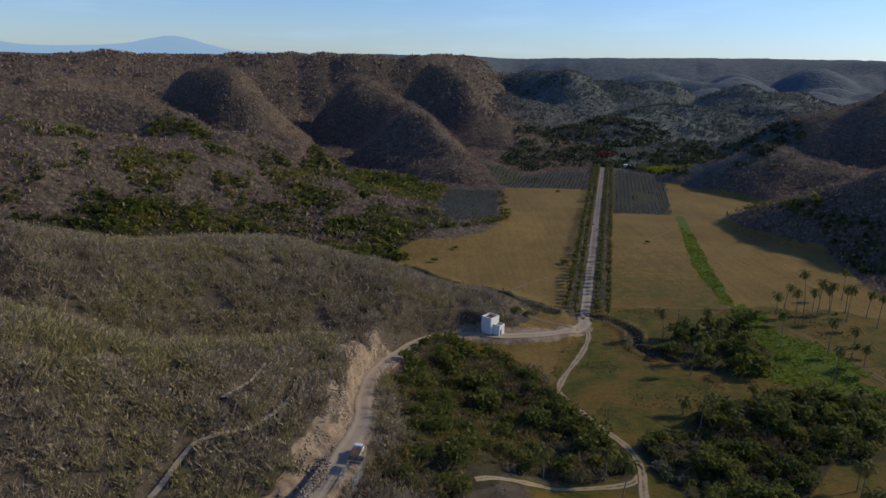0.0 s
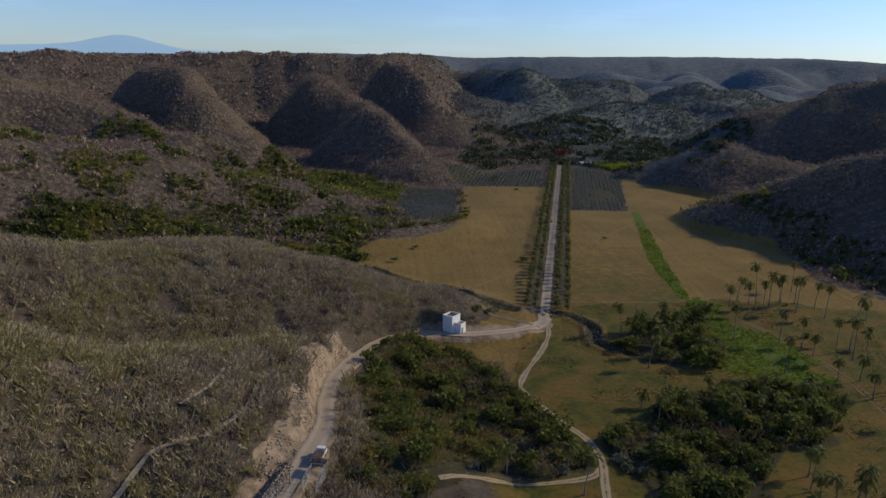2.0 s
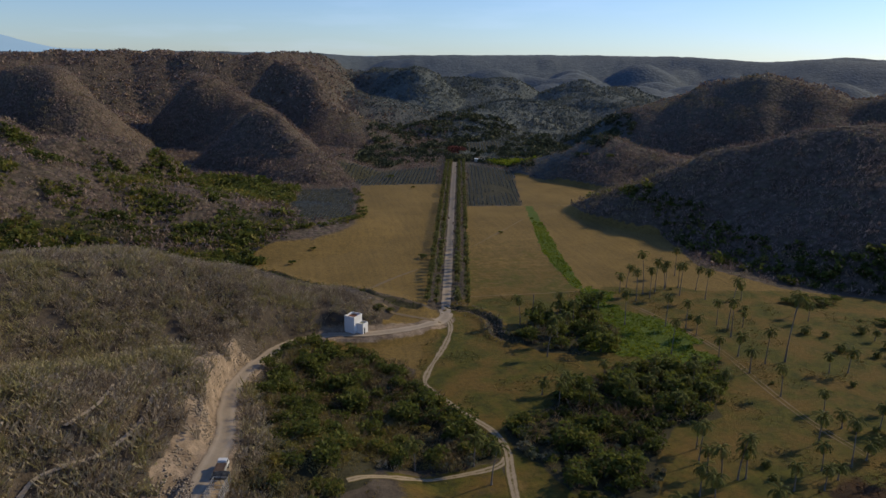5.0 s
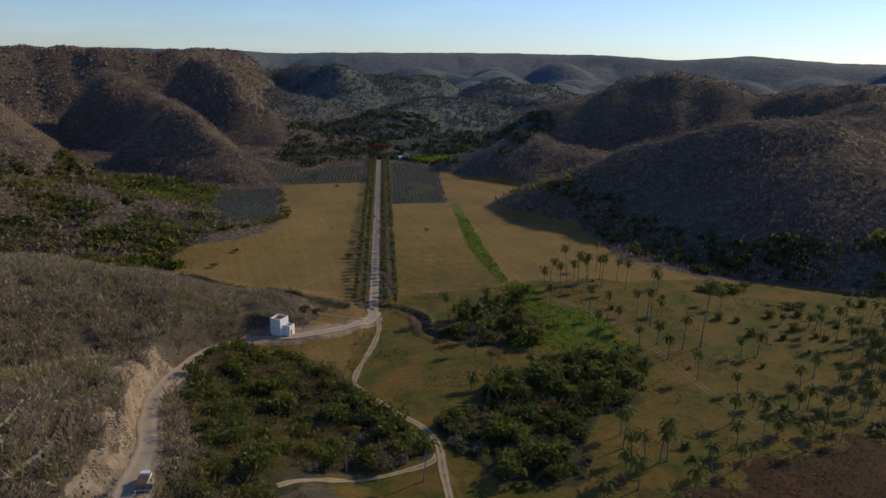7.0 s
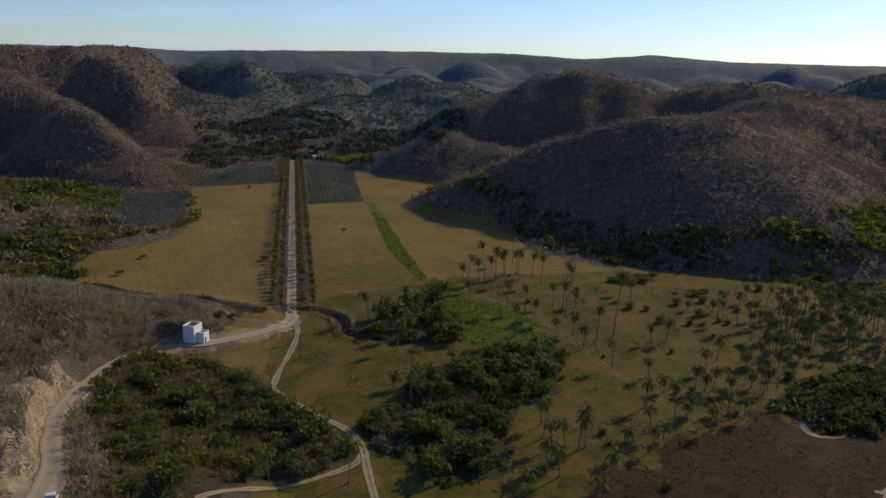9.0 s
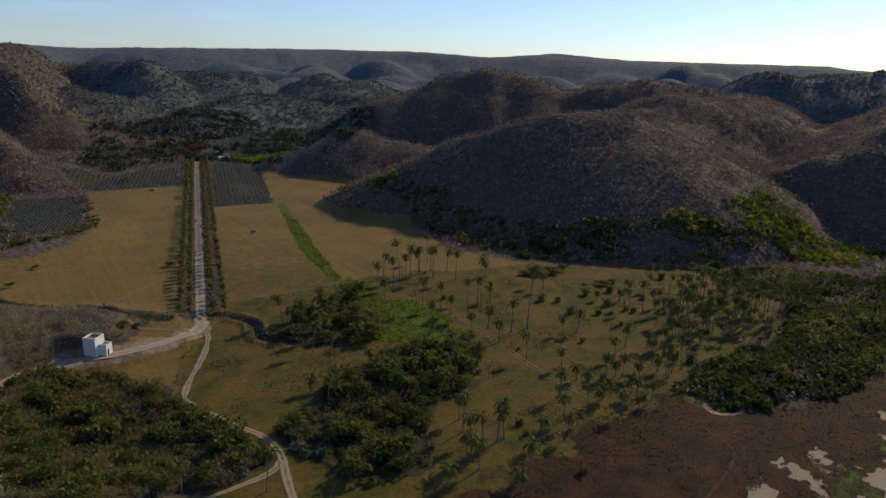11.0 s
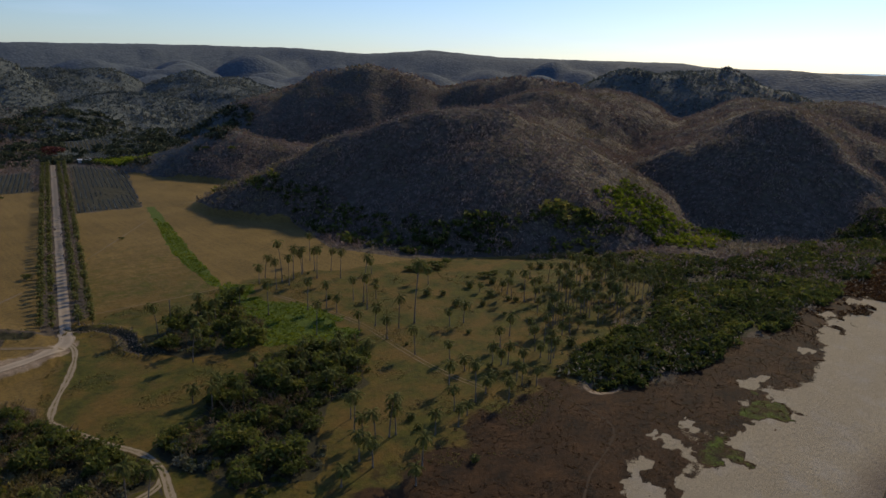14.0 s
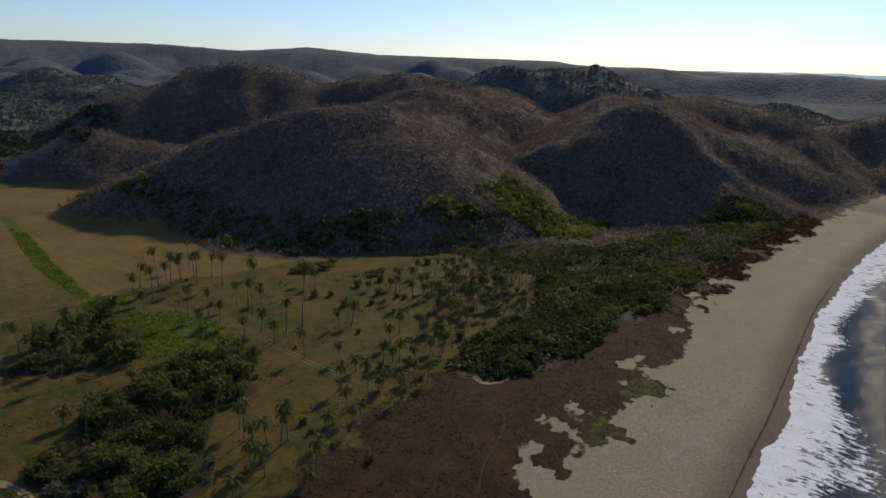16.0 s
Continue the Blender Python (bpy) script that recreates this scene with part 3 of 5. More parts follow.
# ---- building tools ----
def mesh_from(name, verts, faces, material, vary=None, smooth=False):
    """A mesh from numpy arrays; faces is an (n, 3) or (n, 4) array."""
    me = bpy.data.meshes.new(name)
    verts, faces = np.asarray(verts, np.float32), np.asarray(faces, np.int32)
    n, k = faces.shape
    me.vertices.add(len(verts))
    me.vertices.foreach_set("co", verts.ravel())
    me.loops.add(n * k)
    me.loops.foreach_set("vertex_index", faces.ravel())
    me.polygons.add(n)
    me.polygons.foreach_set("loop_start", np.arange(0, n * k, k, dtype=np.int32))
    me.polygons.foreach_set("loop_total", np.full(n, k, np.int32))
    if smooth:
        me.polygons.foreach_set("use_smooth", np.ones(n, bool))
    me.update(calc_edges=True)
    me.materials.append(material)
    if vary is not None:
        me.attributes.new("vary", "FLOAT", "POINT").data.foreach_set("value", np.asarray(vary, np.float32))
    return me


def scatter(name, template_list, places, sizes, material, label, category, tall=None, tone=None):
    """ONE object of joined copies of the templates, each turned and sized by chance: for what nobody could count."""
    allv, allf, ally, base = [], [], [], 0
    pick = rng.integers(0, len(template_list), len(places))
    for k, (tv, tf) in enumerate(template_list):
        here = np.where(pick == k)[0]
        if not len(here):
            continue
        a = rng.uniform(0, 2 * np.pi, len(here))
        c, s = np.cos(a)[:, None], np.sin(a)[:, None]
        size = sizes[here][:, None]
        up = size * (tall[here][:, None] if tall is not None else 1.0)
        v = np.stack([(tv[:, 0] * c - tv[:, 1] * s) * size, (tv[:, 0] * s + tv[:, 1] * c) * size, tv[:, 2] * up], -1) + places[here][:, None, :]
        f = tf[None] + (np.arange(len(here)) * len(tv))[:, None, None] + base
        t = tone[here] if tone is not None else rng.uniform(0, 1, len(here))
        y = np.clip(t[:, None] + rng.normal(0, 0.08, (len(here), len(tv))), 0, 1)
        allv.append(v.reshape(-1, 3))
        allf.append(f.reshape(-1, tf.shape[1]))
        ally.append(y.ravel())
        base += len(here) * len(tv)
    me = mesh_from(name, np.concatenate(allv), np.concatenate(allf), material, np.concatenate(ally))
    return tagged(new(name, me), label, category, "", "stuff")


def tris_soup(pieces):
    """Stacks (verts, tris) pieces."""
    vs, fs, n = [], [], 0
    for v, f in pieces:
        vs.append(v)
        fs.append(f + n)
        n += len(v)
    return np.concatenate(vs), np.concatenate(fs)


def twig_bush(r, twigs, leaves, spread=0.55, leaf=0.16):
    """A bare bush one unit high: rising stems that fork into sprays of twigs, and small ragged tufts at their ends."""
    out = []

    def spray(p, q, w0):
        d = q - p
        w = np.cross(d, r.normal(0, 1, 3))
        w *= w0 / np.linalg.norm(w)
        out.append((np.array([p - w, p + w, q]), np.array([[0, 1, 2]])))

    for _ in range(twigs // 3):
        a, lean = r.uniform(0, 6.283), r.uniform(0.05, spread * 0.6)
        way = np.array([np.cos(a), np.sin(a), 0])
        foot, fork = way * lean * 0.2, way * lean + np.array([0, 0, r.uniform(0.35, 0.6)])
        spray(foot, fork, r.uniform(0.02, 0.035))
        for _ in range(2):
            b = a + r.uniform(-1.1, 1.1)
            spray(fork - 0.1 * (fork - foot), fork + np.array([np.cos(b), np.sin(b), 0]) * spread * r.uniform(0.2, 0.6) + np.array([0, 0, r.uniform(0.1, 0.42)]), r.uniform(0.018, 0.036))
    for _ in range(leaves):
        a, q = r.uniform(0, 6.283), spread * np.sqrt(r.uniform(0, 1))
        z = r.uniform(0.35, 1.0) * (1 - 0.45 * (q / spread) ** 2)
        p = np.array([np.cos(a) * q, np.sin(a) * q, z])
        out.append((p + r.normal(0, leaf, (3, 3)) * np.array([0.8, 0.8, 1.0]), np.array([[0, 1, 2]])))
    return tris_soup(out)


def leaf_bush(r, leaves, leaf=0.16, flat=0.75, low=0.0):
    """A leafy crown one unit wide and high: lumps made of many small leaf tufts."""
    out = []
    lumps = [(r.uniform(-0.28, 0.28), r.uniform(-0.28, 0.28), r.uniform(0.35, 0.72), r.uniform(0.2, 0.32)) for _ in range(6)]
    for k in range(leaves):
        x, y, z, q = lumps[k % 6]
        d = r.normal(0, 1, 3)
        d /= np.linalg.norm(d)
        d[2] = abs(d[2]) * 0.9 - 0.25
        p = np.array([x, y, z * flat]) + d * q
        p[2] = max(p[2], low)
        n = r.normal(0, leaf, (3, 3))
        out.append((p + n, np.array([[0, 1, 2]])))
    return tris_soup(out)


def part(name, bm, material, parent, label=""):
    me = bpy.data.meshes.new(name)
    bm.to_mesh(me)
    bm.free()
    me.materials.append(material)
    ob = new(name, me)
    ob.parent = parent
    return tagged(ob, label)


def part_mesh(name, me, parent, label=""):
    ob = new(name, me)
    ob.parent = parent
    return tagged(ob, label)


def box_bm(bm, x0, y0, z0, x1, y1, z1, m=None):
    c = ((x0 + x1) / 2, (y0 + y1) / 2, (z0 + z1) / 2)
    mat = Matrix.Translation(c) @ Matrix.Diagonal((abs(x1 - x0), abs(y1 - y0), abs(z1 - z0), 1))
    bmesh.ops.create_cube(bm, size=1.0, matrix=(m or Matrix()) @ mat)


def ribbon(name, line, width, material, lift, label, category, ragged=0.35):
    """A strip of road laid on the land, with a ragged edge."""
    pts = []
    for p, q in zip(line, line[1:]):
        n = max(1, int(math.hypot(q[0] - p[0], q[1] - p[1]) / 1.2))
        pts += [(p[0] + (q[0] - p[0]) * k / n, p[1] + (q[1] - p[1]) * k / n) for k in range(n)]
    pts = np.array(pts + [line[-1][:2]])
    t = np.gradient(pts, axis=0)
    t /= np.linalg.norm(t, axis=1)[:, None]
    side = np.stack([-t[:, 1], t[:, 0]], 1)
    across = np.array([-1, -0.75, -0.45, -0.15, 0.15, 0.45, 0.75, 1]) * width / 2
    wob = ragged * (fbm(pts[:, 0], pts[:, 1], 5, 41) - 0.5) * 2
    grid = pts[:, None, :] + side[:, None, :] * (across[None, :] * (1 + wob[:, None]))[:, :, None]
    z = height(grid[..., 0], grid[..., 1]) + lift
    v = np.concatenate([grid, z[..., None]], -1).reshape(-1, 3)
    k, n = len(across), len(pts)
    i = (np.arange(n - 1)[:, None] * k + np.arange(k - 1)[None]).ravel()
    f = np.stack([i, i + 1, i + k + 1, i + k], 1)
    vary = np.broadcast_to(np.abs(across) / (width / 2), (n, k)).ravel()
    ob = new(name, mesh_from(name, v, f, material, vary, True))
    return tagged(ob, label, category, "", "structure")


# ---- plan of the covers ----
LEFT_FIELD = [(23, 266), (13, 274), (-6, 293), (-11, 307), (5, 350), (32, 407), (47, 534), (114, 536), (47, 250)]
LEFT_MARGIN = [(24, 262), (-14, 300), (-34, 312), (-26, 331), (-4, 362), (10, 382), (30, 400), (5, 350)]
RIGHT_FIELD = [(63, 250), (107, 444), (148, 444), (139, 410), (122, 310), (114, 262)]
FAR_FIELD = [(114, 262), (136, 412), (148, 446), (166, 520), (186, 592), (196, 560), (217, 531), (262, 505), (178, 420), (203, 362), (186, 290), (205, 250), (240, 222), (275, 196), (262, 148), (220, 138), (180, 132), (150, 112), (128, 112), (95, 100), (70, 112), (80, 135), (125, 165), (140, 200)]
MEADOW = [(53, 250), (45, 222), (38, 212), (32, 190), (32, 172), (44, 150), (84, 160), (108, 200), (124, 262), (64, 258)]
HOUSE_BANK = [(0, 206), (8, 216.5), (24, 217), (27, 230), (36, 246), (50, 246), (48, 216), (36, 194), (18, 206)]
PLAIN = [(44, 112), (46, 150), (36, 180), (40, 200), (52, 250), (116, 264), (205, 250), (288, 198), (278, 140), (180, 124), (155, 112), (100, 102)]
LOW_GRASS = [(0, 128), (14, 137), (44, 141), (48, 130), (40, 100), (0, 100)]
GROVE = [(70, 112), (80, 135), (125, 165), (140, 200), (124, 262), (160, 262), (205, 232), (275, 196), (262, 148), (220, 138), (180, 132), (150, 112), (110, 100)]
DUNE = [(60, 60), (62, 108), (95, 113), (125, 120), (155, 126), (168, 106), (190, 101), (250, 100), (420, 105), (500, 96), (500, 50), (300, 50), (100, 45)]
LUSH = [(112, 262), (119, 266), (127, 232), (134, 208), (134, 186), (121, 183), (108, 196), (96, 203), (95, 220), (107, 234)]
STRIP = [(149, 441), (154, 440), (128.6, 322), (117, 261), (113, 266), (120, 324)]
THICKET = [(49.5, 154), (52, 140), (58, 126), (72, 122), (80, 132), (88, 146), (110, 154), (119, 166), (124, 180), (108, 188), (92, 184), (80, 173), (62, 163)]
THICKET_B = [(72, 213), (80, 203), (90, 198), (101, 200), (106, 218), (110, 240), (104, 246), (92, 236), (80, 226)]
BEACH_THICKET = [(156, 119), (166, 103), (188, 100), (218, 98), (290, 97), (345, 101), (400, 102), (480, 98), (470, 130), (330, 150), (300, 190), (270, 192), (262, 146), (225, 134), (180, 128)]
KNOLL = [(-12, 124), (-6, 140), (-12, 160), (-10, 178), (-6, 198), (4, 211), (12, 212), (22, 204), (30, 189), (35, 181), (41, 163), (45, 153), (46, 144), (29, 140.5), (15, 138.5), (4, 120)]
GREEN_VALLEY = [(-190, 270), (-150, 320), (-100, 345), (-60, 362), (-12, 395), (-6, 430), (0, 385), (-8, 362), (-28, 332), (-38, 312), (-60, 285), (-100, 262), (-150, 235)]
AGAVE_FIELDS = [
    [(109, 446), (147, 444), (188, 597), (160, 650)],
    [(30, 590), (126, 630), (108, 537), (49, 534)],
    [(0, 520), (36, 521), (38, 470), (29, 395), (3, 382), (-7, 430)],
    [(113, 822), (156, 746), (102, 763)],
    [(202, 840), (250, 850), (222, 748), (179, 740)],
]
FAR_VALLEY = [(30, 600), (60, 720), (100, 900), (150, 1050), (260, 1000), (330, 900), (380, 760), (330, 640), (262, 560), (215, 540), (190, 600), (170, 660), (110, 650)]
HILL_FOOT = [(186, 428), (204, 368), (196, 300), (207, 258), (245, 228), (280, 202), (330, 205), (300, 222), (258, 246), (226, 284), (222, 345), (206, 398)]
UPPER_GREEN = [(-8, 430), (-2, 520), (-30, 560), (-70, 590), (-110, 560), (-90, 470), (-50, 440)]


# bays of sand, and islands of creepers, along the plants' edge: x, y, half length
SAND_PATCHES = [(150.6, 77.7, 5, "bay"), (162.7, 78.8, 4, "bay"), (135.7, 75.2, 5.5, "bay"), (125.5, 71.8, 6, "bay"), (199, 82, 4, "bay"), (207, 80.4, 4, "bay"), (241, 81.3, 4, "bay"), (262, 81, 4.5, "bay"), (285, 90, 4, "bay"), (310, 89, 4, "bay"),
                (138, 71.5, 5.5, "brown"), (141, 77, 3, "brown"), (172, 76, 8, "brown"), (220, 72.6, 2.2, "brown"), (230, 77, 6, "brown"), (270, 84, 6, "brown"), (300, 86, 7, "brown"), (330, 84, 6, "brown"), (118, 68, 2.2, "brown"), (131, 66, 1.8, "brown"),
                (187, 70, 8.5, "green"), (158, 66.5, 7, "green"), (148, 67, 3.5, "green")]


def raw_bank(x, y, d):
    """The bare, crumbling earth between the cut road and the scrub above it, with islands of scrub left on it."""
    above = x < np.interp(y, [p[1] for p in CUT_ROAD], [p[0] for p in CUT_ROAD])
    up = step(9.8, 7.4, d + 5 * (fbm(x, y, 9, 47) - 0.5)) * (1 - 0.9 * step(0.54, 0.6, fbm(x, y, 7, 48)) * step(3.6, 5.0, d))
    return np.where(above, up, step(4.2, 3.0, d + 2 * (fbm(x, y, 5, 49) - 0.5)))


def covers(x, y, z):
    """Two colours a place: dry field, green grass, dune, 1 and sand, wet sand, bare soil, lush."""
    inland = y - shore(x)
    dry = np.maximum.reduce([inside(x, y, p, 1.5) for p in (LEFT_FIELD, LEFT_MARGIN, FAR_FIELD, HOUSE_BANK)])
    right = inside(x, y, RIGHT_FIELD, 1.0)
    green = np.maximum(inside(x, y, MEADOW, 4, 5), right * (0.3 + 0.24 * step(420, 260, y)))
    green = np.maximum(green, inside(x, y, GROVE, 8, 8) * step(0.15, 0.5, fbm(x, y, 40, 17)))
    green = np.maximum(green, 0.9 * inside(x, y, [(152, 60), (188, 60), (190, 74), (160, 76)], 3, 8))
    green = np.maximum(green, 0.6 * inside(x, y, LOW_GRASS, 2, 2))
    dry = np.maximum(dry, np.maximum(right, inside(x, y, MEADOW, 4))) * step(5, 2, z)
    green = green * step(5, 2, z)
    dry = np.maximum(dry, 0.9 * inside(x, y, HOUSE_BANK, 2, 3))
    plain = inside(x, y, PLAIN, 3) * step(4, 2, z)
    dry, green = np.maximum(dry, plain), np.maximum(green, 0.62 * plain)
    dune = inside(x, y, DUNE, 9, 13)
    sand = step(8, -8, y - veg_line(x, y))
    lush_patch = np.zeros(x.shape)
    tufts = step(0.55, 0.62, fbm(x, y, 13, 33, 3)) * step(30, 42, inland)
    sand = sand * (1 - 0.9 * tufts * step(14, 2, veg_line(x, y) - y))
    for px, py, pr, what in SAND_PATCHES:
        k = step(1.15, 0.75, np.hypot((x - px) / pr, (y - py) / (pr * 0.62)) + 3.0 * (fbm(x, y, 6, 36, 3) - 0.5) + 1.6 * (fbm(x, y, 2.2, 38, 2) - 0.5))
        sand = np.maximum(sand, k) if what == "bay" else sand * (1 - k)
        if what == "green":
            lush_patch = np.maximum(lush_patch, k)
    sand = np.where(z < 3, sand, 0) * step(80, 110, x)
    wet = step(14, 4, inland) * sand
    d, _ = to_line(x, y, CUT_ROAD)
    bare = raw_bank(x, y, d) * (x < 2) * (y > 96) + step(6, 3.5, to_line(x, y, HOUSE_ROAD)[0]) * 0.7
    bare = bare * step(205, 190, y - 40 * (x > 5))
    lush = np.maximum.reduce([0.9 * inside(x, y, LUSH, 6, 15, 14), inside(x, y, STRIP, 0.8, 1.5, 5)])
    ditch = np.zeros(x.shape)
    for line in (DITCH_WEST, DITCH_EAST):
        ditch = np.maximum(ditch, step(4.2, 2.2, to_line(x, y, line, 8)[0]))
    # soil of the agave plots
    plots = np.maximum.reduce([inside(x, y, p, 1.5, 3) for p in AGAVE_FIELDS])
    bare = np.maximum(bare, step(7, 4, np.hypot((x - 163) * 0.8, y - 108)))
    lush = np.maximum(lush * (1 - plots), 0.48 * lush_patch)
    dry = dry * (1 - plots)
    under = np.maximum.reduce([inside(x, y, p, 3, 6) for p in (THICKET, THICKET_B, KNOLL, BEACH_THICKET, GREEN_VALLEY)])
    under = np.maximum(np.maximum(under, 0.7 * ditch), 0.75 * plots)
    return np.stack([dry, green, dune, under], -1), np.stack([sand, wet, np.clip(bare, 0, 1), lush], -1)


def in_poly(x, y, *polys):
    return np.maximum.reduce([inside(x, y, p, 1.0) for p in polys]) > 0.5


# ---- the land ----
def land():
    """Rings of quads, finer where they are nearer, out to the horizon."""
    az = np.radians(np.concatenate([np.arange(-37, 89, 0.18), np.arange(89, 323, 3.0)]))
    near = 56 * 1.0085 ** np.arange(0, 300)
    rad = np.concatenate([[0.5, 15, 30, 45], near, near[-1] * 1.02 ** np.arange(1, 97)])
    rr, aa = np.meshgrid(rad, az, indexing="ij")
    x, y = rr * np.sin(aa), rr * np.cos(aa)
    z = height(x, y)
    n, k = rr.shape
    i = np.arange(n - 1)[:, None] * k + np.arange(k)[None]
    j = np.arange(n - 1)[:, None] * k + (np.arange(k)[None] + 1) % k
    faces = np.stack([i, i + k, j + k, j], -1).reshape(-1, 4)
    verts = np.stack([x, y, z], -1).reshape(-1, 3)
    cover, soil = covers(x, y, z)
    cx, cy, cz = (verts[faces[:, [0, 2]], c].mean(1) for c in range(3))
    beach = (cy < veg_line(cx, cy)) & (cz < 3) & (cx > 85)
    plain = ~beach & (cz < 2.2) & (np.hypot(cx, cy) < 900)
    rest = ~beach & ~plain
    # past 1500 m the hills take the colour with haze painted in
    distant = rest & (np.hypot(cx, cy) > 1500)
    rest &= ~distant
    for name, mask, label, category in (("ground", rest, "dry brown wooded hills under bare scrub", "hills"),
                                        ("far_ground", distant, "wooded ridges in the far distance with blue haze in their colour", "hills"),
                                        ("pasture_ground", plain, "flat golden and green valley floor of mown grass", "pasture"),
                                        ("beach", beach, "pale brown sand beach with ragged plant patches", "beach")):
        used, back = np.unique(faces[mask], return_inverse=True)
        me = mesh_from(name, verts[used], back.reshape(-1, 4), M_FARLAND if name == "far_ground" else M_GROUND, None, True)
        me.attributes.new("haze_tint", "FLOAT", "POINT").data.foreach_set("value", haze_tint(verts[used, 0], verts[used, 1]).astype(np.float32))
        me.attributes.new("canopy", "FLOAT", "POINT").data.foreach_set("value", step(260, 380, np.hypot(verts[used, 0], verts[used, 1])).astype(np.float32))
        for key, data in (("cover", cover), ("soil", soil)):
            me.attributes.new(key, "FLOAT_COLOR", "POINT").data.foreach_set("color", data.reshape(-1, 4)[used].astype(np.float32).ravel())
        tagged(new(name, me), label, category, "", "structure")


land()
ribbon("road_cut", CUT_ROAD, 4.2, M_ROAD, 0.08, "pale dusty dirt road cut into the hillside", "road")
ribbon("road_house", HOUSE_ROAD, 4.4, M_ROAD, 0.09, "pale dusty dirt road past the white house", "road")
ribbon("road_avenue", AVENUE, 3.8, M_ROAD, 0.08, "straight dirt avenue between rows of young palms", "road", 0.15)
ribbon("road_down", DOWN_ROAD, 2.1, M_RUT, 0.07, "narrow dirt track down to the meadow", "track", 0.7)
ribbon("road_low", LOW_TRACK, 1.9, M_RUT, 0.06, "narrow dirt track below the thicket", "track", 0.7)
M_PATH = two_tone("pale_path", (0.36, 0.29, 0.21), (0.52, 0.43, 0.32), 0.6, 4.0, 0.95)
ribbon("path_bench", BENCH_PATH, 1.1, M_PATH, 0.45, "narrow pale footpath cut across the scrub slope", "path")
ribbon("path_upper", UPPER_PATH, 0.9, M_PATH, 0.5, "short pale footpath through the scrub", "path")
M_DUNETRACK = two_tone("dune_track", (0.04, 0.026, 0.017), (0.1, 0.067, 0.042), 0.5, 3.0, 0.95)
M_TRACK = two_tone("faint_track", (0.16, 0.115, 0.06), (0.25, 0.185, 0.11), 0.5, 3.0, 0.95)
ribbon("track_field", smooth_line([(64, 322, 0), (82, 334, 0), (106, 364, 0), (135, 402, 0)]), 0.7, M_TRACK, 0.06, "faint track across the mown field", "track", 0.9)
for shift in (-0.8, 0.8):
    ribbon("track_grove", smooth_line([(128 + shift, 240, 0), (134 + shift, 213, 0), (136 + shift, 192, 0), (134 + shift, 171, 0), (132 + shift, 148, 0), (134 + shift, 128, 0)]), 0.45, M_TRACK, 0.06, "wheel rut through the coconut grove", "track", 0.9)
ribbon("track_fence", [(60, 260, 0), (118, 261, 0)], 0.5, M_TRACK, 0.06, "faint track along the field's near edge", "track", 0.8)
ribbon("track_dune", smooth_line([(147.6, 113.5, 0), (147, 102, 0), (144.3, 91.7, 0), (135.3, 86.3, 0), (121.7, 81.7, 0), (111, 76, 0)]), 0.5, M_DUNETRACK, 0.05, "faint track worn through the dune plants", "track", 0.9)
ribbon("track_west", smooth_line([(20, 266, 0), (34, 284, 0), (52, 302, 0)]), 1.4, M_TRACK, 0.06, "worn track across the mown field", "track", 0.9)

ribbon("track_yard", smooth_line([(49.3, 230.5, 1.4), (41.9, 235.3, 1.3), (34.3, 240.8, 1.3), (26.7, 247.7, 1.2), (20.8, 254.7, 1)]), 1.5, M_TRACK, 0.1, "worn track behind the white house", "track", 0.6)


# ---- far mountains, past all that shifts ----
def far_mountains():
    m, nt, b = shader("haze_glow", 1.0)
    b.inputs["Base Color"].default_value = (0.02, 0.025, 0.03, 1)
    # emission stands in for the blue haze before the mountains
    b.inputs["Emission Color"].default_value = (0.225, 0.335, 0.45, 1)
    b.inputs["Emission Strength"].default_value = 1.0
    az = np.radians(np.linspace(-45, 95, 500))
    deg = np.degrees(az)
    rise = 84 - 45 * step(15, 60, deg) + 22 * fbm(deg, 0 * deg, 9, 90) + 62 * np.exp(-((deg + 20.5) / 2.3) ** 2) + 28 * np.exp(-((deg + 24) / 4) ** 2) + 30 * np.exp(-((deg + 34) / 3) ** 2) + 14 * (fbm(deg, 0 * deg, 2, 91) - 0.5)
    out = []
    for r, u in ((4300, 0.0), (4500, 0.7), (4650, 1.0), (4800, 0.6)):
        out.append(np.stack([r * np.sin(az), r * np.cos(az), 60 + (rise - 10) * u * 1.0], -1))
    v = np.concatenate(out)
    n = len(az)
    i = (np.arange(3)[:, None] * n + np.arange(n - 1)[None]).ravel()
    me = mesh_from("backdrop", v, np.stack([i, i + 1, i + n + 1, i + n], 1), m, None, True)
    tagged(new("backdrop", me), "faint mountains on the horizon, glowing with painted blue haze", "mountains", "", "structure")


far_mountains()


